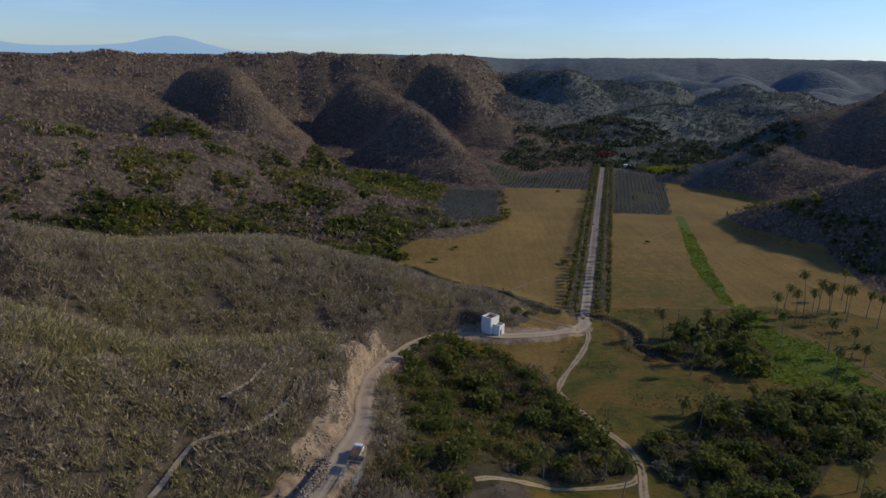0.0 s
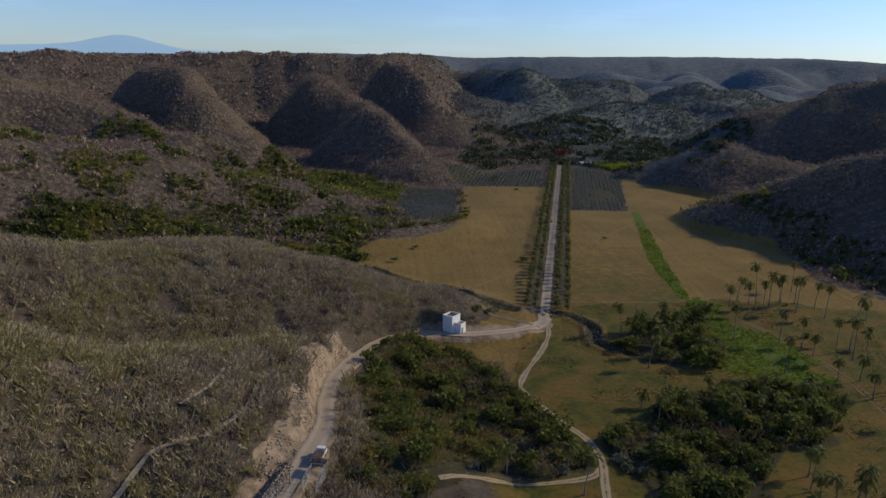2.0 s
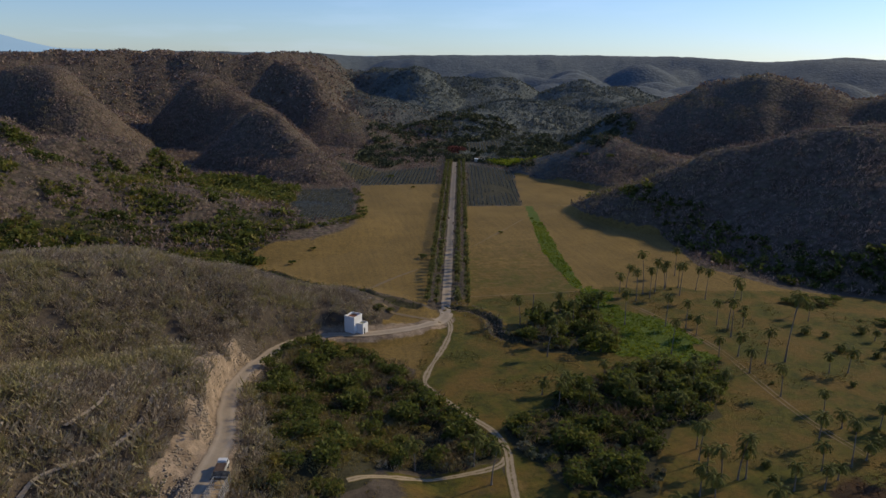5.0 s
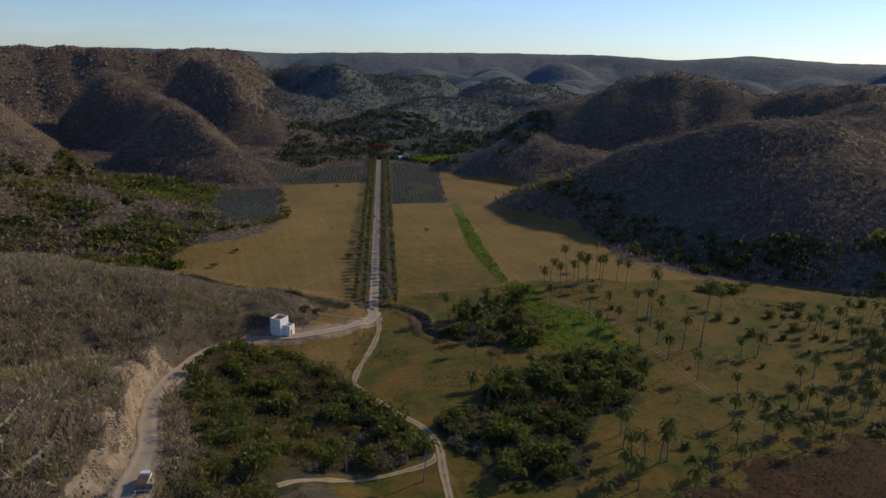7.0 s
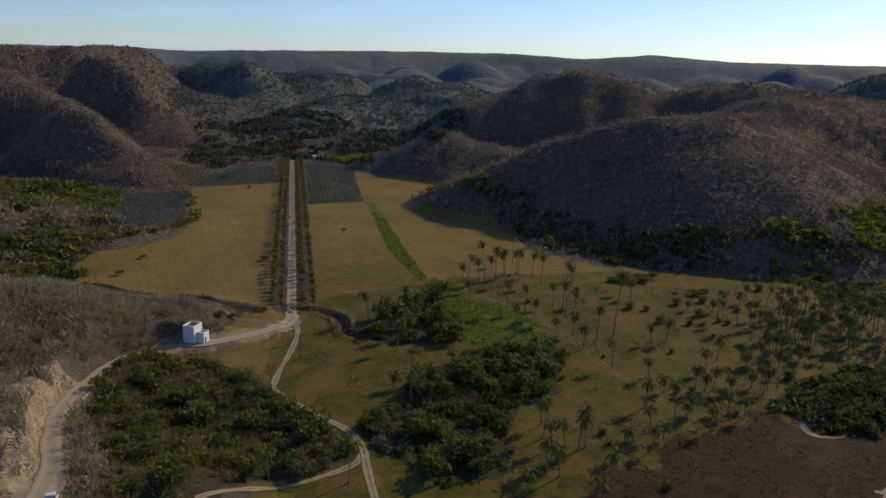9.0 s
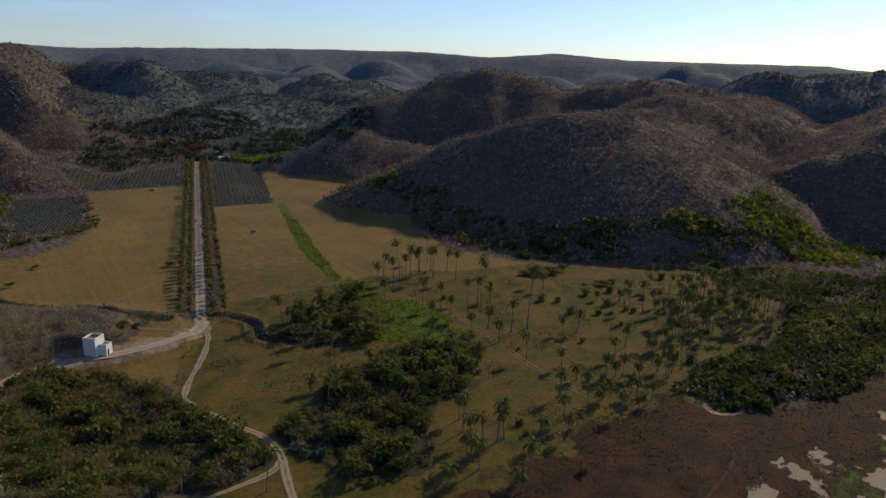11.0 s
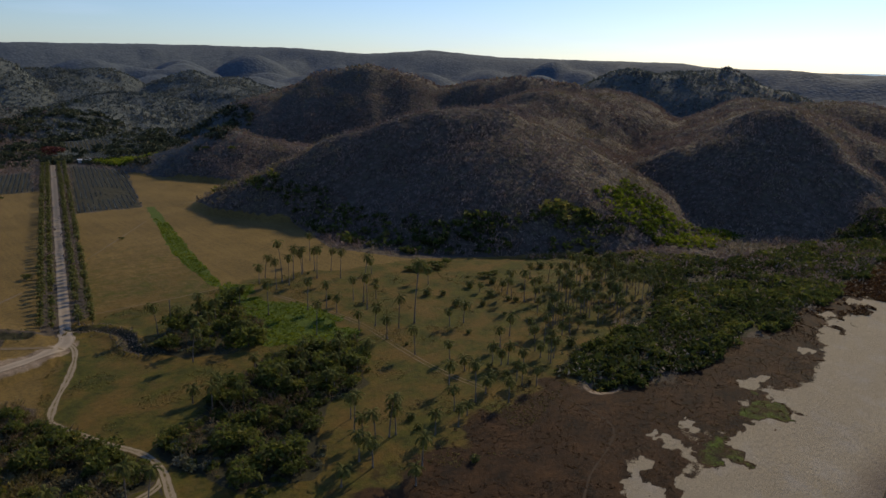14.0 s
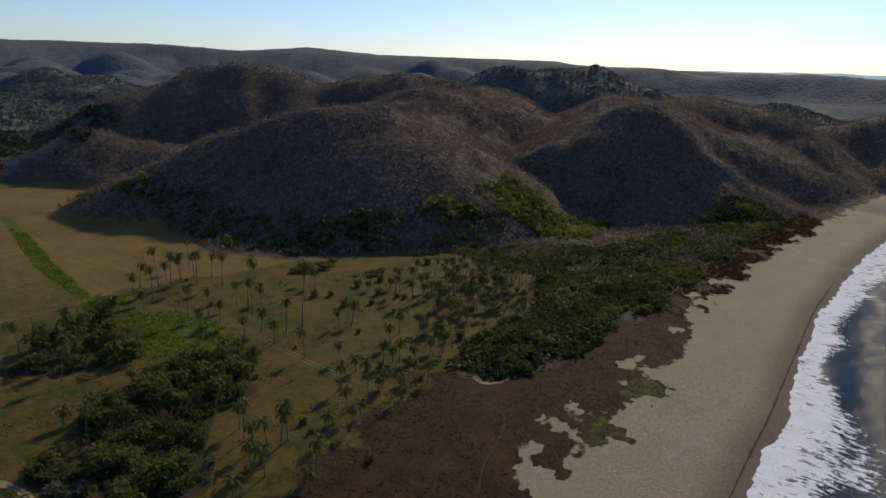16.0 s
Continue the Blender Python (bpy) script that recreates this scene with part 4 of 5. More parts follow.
# ---- the sea ----
def sea_material():
    m, nt, b = shader("sea_water", 0.15)
    b.inputs["IOR"].default_value, b.inputs["Specular IOR Level"].default_value = 1.33, 0.03
    f = attribute(nt, "foam")
    tc = nt.nodes.new("ShaderNodeTexCoord")
    drawn = nt.nodes.new("ShaderNodeMapping")
    drawn.inputs["Scale"].default_value = (0.75, 0.22, 1)
    streak = nt.nodes.new("ShaderNodeTexNoise")
    streak.inputs["Scale"].default_value, streak.inputs["Detail"].default_value, streak.inputs["Roughness"].default_value = 1.0, 7, 0.75
    nt.links.new(tc.outputs["Object"], drawn.inputs[0])
    nt.links.new(drawn.outputs[0], streak.inputs["Vector"])
    lace = maths(nt, "ADD", maths(nt, "MULTIPLY", noise_node(nt, 0.35, 8, 0.75), 0.4), maths(nt, "MULTIPLY", streak.outputs["Fac"], 0.6))
    k = maths(nt, "ADD", f.outputs["Fac"], maths(nt, "MULTIPLY", maths(nt, "SUBTRACT", lace, 0.5), 4.0))
    k = ramp(nt, k, [(0.46, (0, 0, 0)), (0.62, (1, 1, 1))])
    water = mix(nt, noise_node(nt, 0.05, 4), (0.016, 0.034, 0.056), (0.03, 0.052, 0.08))
    nt.links.new(mix(nt, k, water, (0.85, 0.86, 0.87)), b.inputs["Base Color"])
    nt.links.new(mix(nt, k, (0.25, 0.25, 0.25), (0.9, 0.9, 0.9)), b.inputs["Roughness"])
    bump(nt, b, noise_node(nt, 1.2, 6, 0.65), 0.6, 0.3)
    return m


def sea():
    """The surf: swell in rows along the shore, white where it breaks."""
    xs = np.concatenate([np.linspace(-2500, 90, 40), np.arange(92, 560, 1.6), np.linspace(565, 4500, 40)])
    off = np.concatenate([[5.5, 4.5], np.arange(4, -75, -1.1), -76 - np.geomspace(1, 3800, 40)])
    xx, oo = np.meshgrid(xs, off)
    yy = shore(xx) + oo
    out = -oo
    near = step(160, 40, out)
    swell = np.sin(out / 3.8 + 3.5 * fbm(xx, yy, 60, 50) + 0.02 * xx)
    z = -4.05 + near * 0.45 * swell * step(-2, 10, out) + 0.5 * (fbm(xx, yy, 3.5, 51, 3) - 0.5) + 0.035 * np.clip(-out, 0, 20)
    wide = np.interp(xx, [130, 150, 172, 186, 200, 215, 240, 280, 311, 350, 400, 480], [11, 13, 20, 26, 24, 17, 9, 8, 10, 13, 16, 22])
    ragged = 9 * (fbm(xx, yy, 16, 61) - 0.5)
    foam = -0.12 + 0.92 * step(wide + 7, wide - 6, out + ragged) * step(-5, -3.5, out) - 0.3 * step(2, 14, out) * (0.3 + fbm(xx, yy, 12, 64))
    foam = foam + 0.85 * np.exp(-((out - 27 - 10 * (fbm(xx, 0 * yy, 40, 62) - 0.5)) / 1.8) ** 2) * step(195, 170, xx)
    foam = foam + 0.16 * step(0.55, 0.7, fbm(xx, yy, 9, 65)) * step(45, 20, out)
    n, k = xx.shape
    i = (np.arange(n - 1)[:, None] * k + np.arange(k - 1)[None]).ravel()
    me = mesh_from("sea", np.stack([xx, yy, z], -1).reshape(-1, 3), np.stack([i, i + k, i + k + 1, i + 1], 1), sea_material(), None, True)
    me.attributes.new("foam", "FLOAT", "POINT").data.foreach_set("value", foam.astype(np.float32).ravel())
    tagged(new("water", me), "dark blue sea with white breaking surf", "sea", "", "structure")


sea()
M_WRACK = two_tone("wrack", (0.035, 0.025, 0.018), (0.07, 0.05, 0.035), 1.0, 8.0, 0.9, 0.5)
WRACK = smooth_line([(124, 32, 0), (151, 34, 0), (176, 36, 0), (198, 37.4, 0), (230, 40.6, 0), (271, 44.4, 0), (305, 47.6, 0), (330, 48.6, 0), (352, 49.4, 0)])
tagged(ribbon("wrack_line", WRACK, 0.55, M_WRACK, 0.1, "", "", 1.2), "dark line of seaweed and driftwood along the tide mark", "seaweed", "", "stuff")

# ---- woods and scrub ----
M_FARGREEN = leafy("valley_leaf", (0.04, 0.05, 0.028), (0.08, 0.092, 0.045), (0.13, 0.125, 0.06), 0.15)
M_DUNE = leafy("dune_plants", (0.04, 0.02, 0.009), (0.105, 0.05, 0.018), (0.12, 0.09, 0.025), 0.4)
M_LUSH = leafy("lush_weeds", (0.06, 0.09, 0.008), (0.19, 0.245, 0.016), (0.32, 0.33, 0.035), 0.5)
M_TUFT = leafy("pasture_tufts", (0.16, 0.13, 0.045), (0.23, 0.19, 0.06), (0.3, 0.22, 0.09), 0.35)
tr = np.random.default_rng(3)
TWIG = [twig_bush(tr, 21, 9, 0.62, 0.055) for _ in range(10)]
TWIG_MID = [twig_bush(tr, 3, 5, 0.66, 0.14) for _ in range(10)]
TWIG_FAR = [twig_bush(tr, 0, 2, 0.4, 0.36) for _ in range(8)]
BUSH = [leaf_bush(tr, 110, 0.085) for _ in range(5)]
BUSH_MID = [leaf_bush(tr, 44, 0.12) for _ in range(4)]
BUSH_LOW = [leaf_bush(tr, 24, 0.16) for _ in range(5)]
BUSH_FAR = [leaf_bush(tr, 14, 0.2) for _ in range(3)]

ROADS = (CUT_ROAD, HOUSE_ROAD, DOWN_ROAD, LOW_TRACK, AVENUE)


def sprinkle(n, r0, r1, az0=-37, az1=88):
    """Places by chance in a sector of the plan, with their height."""
    r = np.sqrt(rng.uniform(r0 * r0, r1 * r1, n))
    a = np.radians(rng.uniform(az0, az1, n))
    x, y = r * np.sin(a), r * np.cos(a)
    return x, y, height(x, y)


def off_roads(x, y, gap):
    return np.minimum.reduce([to_line(x, y, l, gap + 1)[0] for l in ROADS]) > gap


def wooded(x, y, z):
    """Where scrub stands: the slopes, and the valley floor past the fields."""
    shut = in_poly(x, y, LEFT_FIELD, LEFT_MARGIN, RIGHT_FIELD, FAR_FIELD, MEADOW, LOW_GRASS, GROVE, KNOLL, DUNE, HOUSE_BANK, *AGAVE_FIELDS)
    bank = ((raw_bank(x, y, to_line(x, y, CUT_ROAD, 14)[0]) < 0.5) | (y > 205)) & (to_line(x, y, HOUSE_ROAD, 6)[0] > 3.6) & (to_line(x, y, DITCH_WEST, 13)[0] > 11) & (to_line(x, y, BENCH_PATH, 4)[0] > 1.4) & (to_line(x, y, UPPER_PATH, 4)[0] > 1.4)
    shut &= (z < 3.5) | (x < 120)
    return ~shut & bank & (y > veg_line(x, y) + 6) & off_roads(x, y, 3.2) & ~in_poly(x, y, YARD) & ((z > 1.2) | (np.hypot(x, y) > 330))


def woods():
    spec = ((92000, 60, 320, TWIG, 3.4, M_SCRUB, "scrub", "grey-brown leafless dry scrub covering the near slope"),
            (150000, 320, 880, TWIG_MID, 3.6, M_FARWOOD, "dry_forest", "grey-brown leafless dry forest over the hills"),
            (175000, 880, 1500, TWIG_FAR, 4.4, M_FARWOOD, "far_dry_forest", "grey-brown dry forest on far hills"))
    for n, r0, r1, shapes, size, material, name, label in spec:
        x, y, z = sprinkle(n, r0, r1)
        keep = wooded(x, y, z)
        patch = fbm(x, y, 26, 70)
        keep &= (patch + rng.uniform(-0.3, 0.3, n) > 0.24) & (fbm(x, y, 6, 73, 2) > 0.28)
        x, y, z, patch = x[keep], y[keep], z[keep], patch[keep]
        sizes = size * rng.uniform(0.6, 1.25, len(x)) * (0.7 + 0.6 * patch)
        tone = np.clip(fbm(x, y, 60, 71) + 1.0 * fbm(x, y, 7, 72, 2) - 0.66 + rng.normal(0, 0.3 if r1 < 400 else 0.15, len(x)) + (0.5 if r1 < 400 else 0.4) * step(0.5, 0.66, fbm(x, y, 34, 75)), 0, 1)
        if r1 > 400:
            # the farther off, the more trees take the haze-tinted leaf colour
            hazy = haze_tint(x, y) > rng.uniform(0, 1, len(x))
            scatter("hazed_forest" if r1 < 1000 else "far_hazed_forest", shapes, np.stack([x, y, z - 0.1 * sizes], -1)[hazy], sizes[hazy], M_HAZEGREEN, "dull grey-green forest up the valley with blue haze in its colour", "forest", np.full(hazy.sum(), 0.7), tone[hazy])
            x, y, z, sizes, tone = x[~hazy], y[~hazy], z[~hazy], sizes[~hazy], tone[~hazy]
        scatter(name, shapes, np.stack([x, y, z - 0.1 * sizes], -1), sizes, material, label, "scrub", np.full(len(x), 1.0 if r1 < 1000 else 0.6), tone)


def greens():
    """Evergreen thickets: in the damp valley floors, below the road and behind the beach."""
    rows = (
        (5000, 110, 225, (KNOLL,), BUSH, 2.9, 0.4, M_LEAF, "knoll_thicket", "dense green brush on the slope below the road"),
        (10500, 110, 225, (KNOLL,), TWIG, 3.0, 0.85, M_BROWNTWIG, "knoll_scrub", "brown leafless brush on the slope below the road"),
        (5200, 120, 270, (THICKET, THICKET_B), BUSH, 2.8, 0.5, M_LEAF, "meadow_thicket", "dark green thicket beside the meadow"),
        (16000, 150, 520, (BEACH_THICKET,), BUSH_LOW, 2.2, 0.35, M_GREYLEAF, "beach_bushes", "grey-green low bushes behind the beach"),
        (2600, 120, 270, (THICKET, THICKET_B), BUSH, 2.6, 0.45, M_GREYLEAF, "meadow_bushes", "grey-green bushes in the thicket"),
        (3600, 110, 225, (KNOLL,), BUSH, 2.4, 0.4, M_GREYLEAF, "knoll_bushes", "dull grey-green bushes on the slope below the road"),
        (4500, 120, 270, (THICKET, THICKET_B), TWIG, 3.2, 0.5, M_BROWNTWIG, "meadow_scrub", "grey leafless brush in the thicket"),
        (52000, 150, 520, (BEACH_THICKET,), BUSH_LOW, 3.2, 0.66, M_LEAF, "beach_thicket", "low dark green thicket behind the beach"),
        (24000, 150, 520, (BEACH_THICKET,), TWIG_MID, 2.6, 0.7, M_SCRUB, "beach_scrub", "brown low scrub behind the beach"),
        (42000, 200, 620, (UPPER_GREEN,), BUSH_LOW, 5.0, 0.8, M_LEAF, "upper_valley_trees", "bright green trees filling the damp valley head"),
        (34000, 200, 520, (GREEN_VALLEY,), BUSH_LOW, 4.4, 0.46, M_LEAF, "valley_trees", "green trees filling the damp valley floor"),
        (16000, 200, 520, (HILL_FOOT,), BUSH_LOW, 4.2, 0.6, M_LEAF, "hill_foot_trees", "green bushes along the foot of the dark hill"),
        (26000, 540, 1100, (FAR_VALLEY,), BUSH_FAR, 6.0, 0.34, M_FARGREEN, "far_valley_trees", "green trees along the far valley floor"),
        (26000, 200, 460, ([(316, 205), (322, 262), (346, 264), (372, 226), (388, 170), (345, 165)],), BUSH_MID, 3.6, 0.9, M_LUSH, "sunlit_bushes", "sunlit yellow-green bushes on a low knoll"),
        (50000, 200, 700, ([(-260, 230), (-190, 480), (-20, 470), (-5, 430), (-20, 390), (-60, 250)],), BUSH_LOW, 3.6, 0.28, M_LEAF, "slope_bushes", "yellow-green bushes among the dry forest"),
    )
    for n, r0, r1, polys, shapes, size, much, material, name, label in rows:
        turn = {"beach": (42, 86), "knoll": (-12, 20), "meado": (8, 46), "valle": (-37, 6), "upper": (-37, 6), "slope": (-37, 6), "hill_": (20, 62), "far_v": (0, 32)}
        x, y, z = sprinkle(n, r0, r1, *turn.get(name[:5], (-37, 88)))
        patch = fbm(x, y, 16, 80 + len(name))
        wild = {"valley_trees": 60, "upper_valley_trees": 25, "beach_thicket": 14, "beach_bushes": 20, "beach_scrub": 24}.get(name, 10)
        keep = in_poly(x + wild * (fbm(x, y, 12 + wild / 3, 83) - 0.5), y + 1.6 * wild * (fbm(x, y, 12 + wild / 3, 84) - 0.5), *polys) & off_roads(x, y, 2.2)
        keep &= ~in_poly(x, y, *AGAVE_FIELDS) & (patch + rng.uniform(-0.2, 0.2, n) < 0.2 + much * 0.6)
        keep &= (to_line(x, y, HOUSE_ROAD, 8)[0] > 6) & ((z < 24) | (name != "sunlit_bushes"))
        x, y, z, patch = x[keep], y[keep], z[keep], patch[keep]
        sizes = size * rng.uniform(0.5, 1.35, len(x)) * (0.25 + 1.5 * fbm(x, y, 13, 85))
        tone = np.clip(fbm(x, y, 22, 81) * 1.5 - 0.35 + {"knoll": 0.15, "valle": 0.15, "beach": -0.2, "hill_": -0.15}.get(name[:5], 0) + rng.normal(0, 0.24, len(x)), 0, 1)
        scatter(name, shapes, np.stack([x, y, z - 0.15 * sizes], -1), sizes, material, label, "thicket", None, tone)



def low_growth():
    """Low plants: brown creepers on the dune, lush weeds in the wet hollows, tufts in the pasture."""
    tuft = [leaf_bush(tr, 9, 0.24, 0.6) for _ in range(3)]
    x, y, z = sprinkle(85000, 95, 520, 40, 85)
    keep = in_poly(x, y, DUNE) & (covers(x, y, z)[1][:, 0] < 0.4) & ~in_poly(x, y, BEACH_THICKET) & (fbm(x, y, 9, 95) > 0.36)
    x, y, z = x[keep], y[keep], z[keep]
    sizes = rng.uniform(0.4, 1.1, len(x)) * (1 + 0.9 * step(220, 330, x))
    scatter("dune_creepers", tuft, np.stack([x, y, z - 0.1], -1), sizes, M_DUNE, "reddish brown low dune plants above the beach", "dune plants", np.full(len(x), 0.32) + 0.5 * step(230, 330, x), fbm(x, y, 18, 96))
    x, y, z = sprinkle(60000, 150, 430, 15, 45)
    keep = (np.maximum(inside(x, y, LUSH, 6, 15, 14), inside(x, y, STRIP, 0.8, 1.0, 5)) > 0.5) & (fbm(x, y, 6, 97) > 0.3)
    x, y, z = x[keep], y[keep], z[keep]
    scatter("lush_weeds", tuft, np.stack([x, y, z - 0.1], -1), rng.uniform(0.4, 1.0, len(x)), M_LUSH, "bright green lush weeds in the wet hollow", "weeds", np.full(len(x), 0.8), fbm(x, y, 9, 98))
    x, y, z = sprinkle(60000, 95, 330, 5, 70)
    keep = in_poly(x, y, GROVE, MEADOW, LOW_GRASS) & (fbm(x, y, 10, 99) > 0.58) & off_roads(x, y, 1.6)
    x, y, z = x[keep], y[keep], z[keep]
    scatter("grass_tufts", tuft, np.stack([x, y, z - 0.05], -1), rng.uniform(0.25, 0.7, len(x)), M_TUFT, "dry olive grass tufts in the pasture", "grass", np.full(len(x), 0.7), fbm(x, y, 30, 100))
    hedge_row = smooth_line([(-26, 332, 0), (-6, 362, 0), (4, 372, 0), (18, 380, 0), (30, 396, 0), (38, 412, 0), (40, 470, 0), (42, 520, 0)])
    pts = np.array(hedge_row)
    i, u = rng.integers(0, len(pts) - 1, 130), rng.uniform(0, 1, 130)[:, None]
    p = pts[i] * (1 - u) + pts[i + 1] * u
    x, y = p[:, 0] + rng.normal(0, 1.6, 130), p[:, 1] + rng.normal(0, 1.6, 130)
    scatter("hedgerow", BUSH_MID, np.stack([x, y, height(x, y) - 0.2], -1), rng.uniform(1.0, 3.6, 130), M_LEAF, "ragged green hedgerow along the field's edge", "hedge", None, rng.uniform(0, 0.9, 130))
    for line in (DITCH_WEST, DITCH_EAST):
        k = 420
        pts = np.array(line)
        i = rng.integers(0, len(pts) - 1, k)
        u = rng.uniform(0, 1, k)[:, None]
        p = pts[i] * (1 - u) + pts[i + 1] * u
        x, y = p[:, 0] + rng.normal(0, 2.0, k), p[:, 1] + rng.normal(0, 2.0, k)
        scatter("ditch_weeds", tuft, np.stack([x, y, height(x, y) - 0.1], -1), rng.uniform(0.3, 0.9, k), M_LEAF if line is DITCH_WEST else M_SCRUB, "dark weeds along the ditch bank", "weeds", None, rng.uniform(0, 0.35, k))


woods()
greens()
low_growth()


# ---- broadleaf trees ----
def tree_meshes(r, leaves, wide, tall):
    """Trunk with limbs, and a ragged crown of many tufts."""
    pieces = []

    def limb(p, q, a, b):
        d = np.subtract(q, p)
        s = np.cross(d, (0.3, 0.9, 0.2))
        s /= np.linalg.norm(s)
        t = np.cross(d, s)
        t /= np.linalg.norm(t)
        ring = [np.cos(x) * s + np.sin(x) * t for x in np.arange(5) * 1.2566]
        v = np.array([np.add(p, a * w) for w in ring] + [np.add(q, b * w) for w in ring])
        f = [(i, (i + 1) % 5, 5 + (i + 1) % 5) for i in range(5)] + [(i, 5 + (i + 1) % 5, 5 + i) for i in range(5)]
        pieces.append((v, np.array(f)))

    fork = (r.uniform(-0.2, 0.2), r.uniform(-0.2, 0.2), tall * 0.38)
    limb((0, 0, -0.4), fork, 0.22, 0.15)
    for k in range(5):
        a = 1.2566 * k + r.uniform(-0.4, 0.4)
        limb(fork, (math.cos(a) * wide * 0.3, math.sin(a) * wide * 0.3, tall * r.uniform(0.6, 0.8)), 0.11, 0.03)
    tv, tf = tris_soup(pieces)
    cv, cf = leaf_bush(r, leaves, 0.06, 0.95, 0.28)
    cv = cv * np.array([wide, wide, tall]) * np.array([1.15, 1.15, 1.0])
    tone = np.repeat(r.uniform(0, 0.6, len(cf)), 3)
    return mesh_from("trunk", tv, tf, M_BARK, None, True), cv, cf, tone


M_BARK = two_tone("bark", (0.1, 0.08, 0.06), (0.19, 0.15, 0.12), 1.5, 10.0, 0.9, 0.4)
M_RED = leafy("red_blossom", (0.12, 0.04, 0.03), (0.21, 0.065, 0.045), (0.2, 0.11, 0.05), 0.2)


def tree_kind(leaves, wide, tall, label, group, material=None, shift=0.0):
    trunk, cv, cf, tone = tree_meshes(tr, leaves, wide, tall)
    root = new("tree")
    part_mesh("trunk", trunk, root)
    part_mesh("crown", mesh_from("crown", cv, cf, material or M_LEAF, np.clip(tone + shift, 0, 1)), root)
    return tagged(root, label, "tree", group)


def stand(root, places):
    """Sets the first of the places with the thing itself, the others with copies."""
    for k, (x, y, s) in enumerate(places):
        z = float(height(np.array([x]), np.array([y]))[0])
        m = pose(x, y, z - 0.1, 0, 0, float(rng.uniform(0, 360))) @ Matrix.Scale(s, 4)
        if k:
            copy_thing(root, m)
        else:
            first = m
    root.matrix_basis = first


def chance_places(polys, n, lo, hi, gap=3.6):
    x, y, _ = sprinkle(30000, 100, 420)
    keep = in_poly(x, y, *polys) & off_roads(x, y, gap) & (to_line(x, y, HOUSE_ROAD, 8)[0] > 6.5)
    return [(float(a), float(b), float(rng.uniform(lo, hi))) for a, b in zip(x[keep][:n], y[keep][:n])]


def trees():
    kinds = ((340, 5.0, 5.2, "round dark green broadleaf tree in the thicket", 0.0),
             (260, 4.5, 4.8, "yellow-green leafy tree in the brush", 0.35),
             (300, 6.5, 6.5, "spreading green tree with a ragged crown", 0.1))
    verge = [(-4.5, 206, 0.85), (-1, 209, 0.95), (3, 211.5, 0.9), (6, 211, 0.85), (10.5, 211, 0.75), (15, 208.5, 0.7), (-8, 199, 0.7), (0, 203, 1.0), (8, 205, 0.9), (20.6, 204, 0.8), (13, 202, 1.0), (-10.5, 192, 0.7), (33, 174, 1.0), (35.5, 168, 1.1), (32.5, 168.5, 1.0), (38, 162, 1.0), (36, 158, 0.9), (40.5, 156, 0.9), (30.5, 179, 0.9), (42, 150.5, 0.8), (37, 152, 1.0), (33, 161, 1.1), (29, 171, 1.0), (43, 147, 0.6)]
    for k, (n, w, t, label, shift) in enumerate(kinds):
        stand(tree_kind(n, w, t, label, "thicket trees", None, shift), verge[k::3] + chance_places((KNOLL,), 32, 0.6, 1.1, 5.0) + chance_places((THICKET,), 24, 0.6, 1.25) + chance_places((THICKET_B,), 7, 0.8, 1.4))
    stand(tree_kind(300, 6.0, 5.0, "green tree standing alone at the field's edge", "field trees"),
          [(57.5, 320, 0.7), (74, 566, 1.0), (-4, 318, 0.6), (6, 338, 0.5), (27, 240, 0.8), (32, 243, 0.5), (36, 413, 0.8), (30, 392, 0.7), (110, 366, 0.45), (85, 517, 0.6), (212, 232, 0.9), (236, 548, 0.9), (250, 530, 1.1)])
    stand(tree_kind(420, 7.5, 3.6, "broad low dark bush in the pasture", "pasture bushes", None, 0.05), [(199, 233, 1.1), (206, 231, 1.0), (193, 235, 0.7), (213, 207, 0.8), (219, 207, 0.55)])
    stand(tree_kind(420, 11, 9.0, "tree covered in red blossom by the avenue's end", "", M_RED), [(162, 713, 1.35)])


trees()


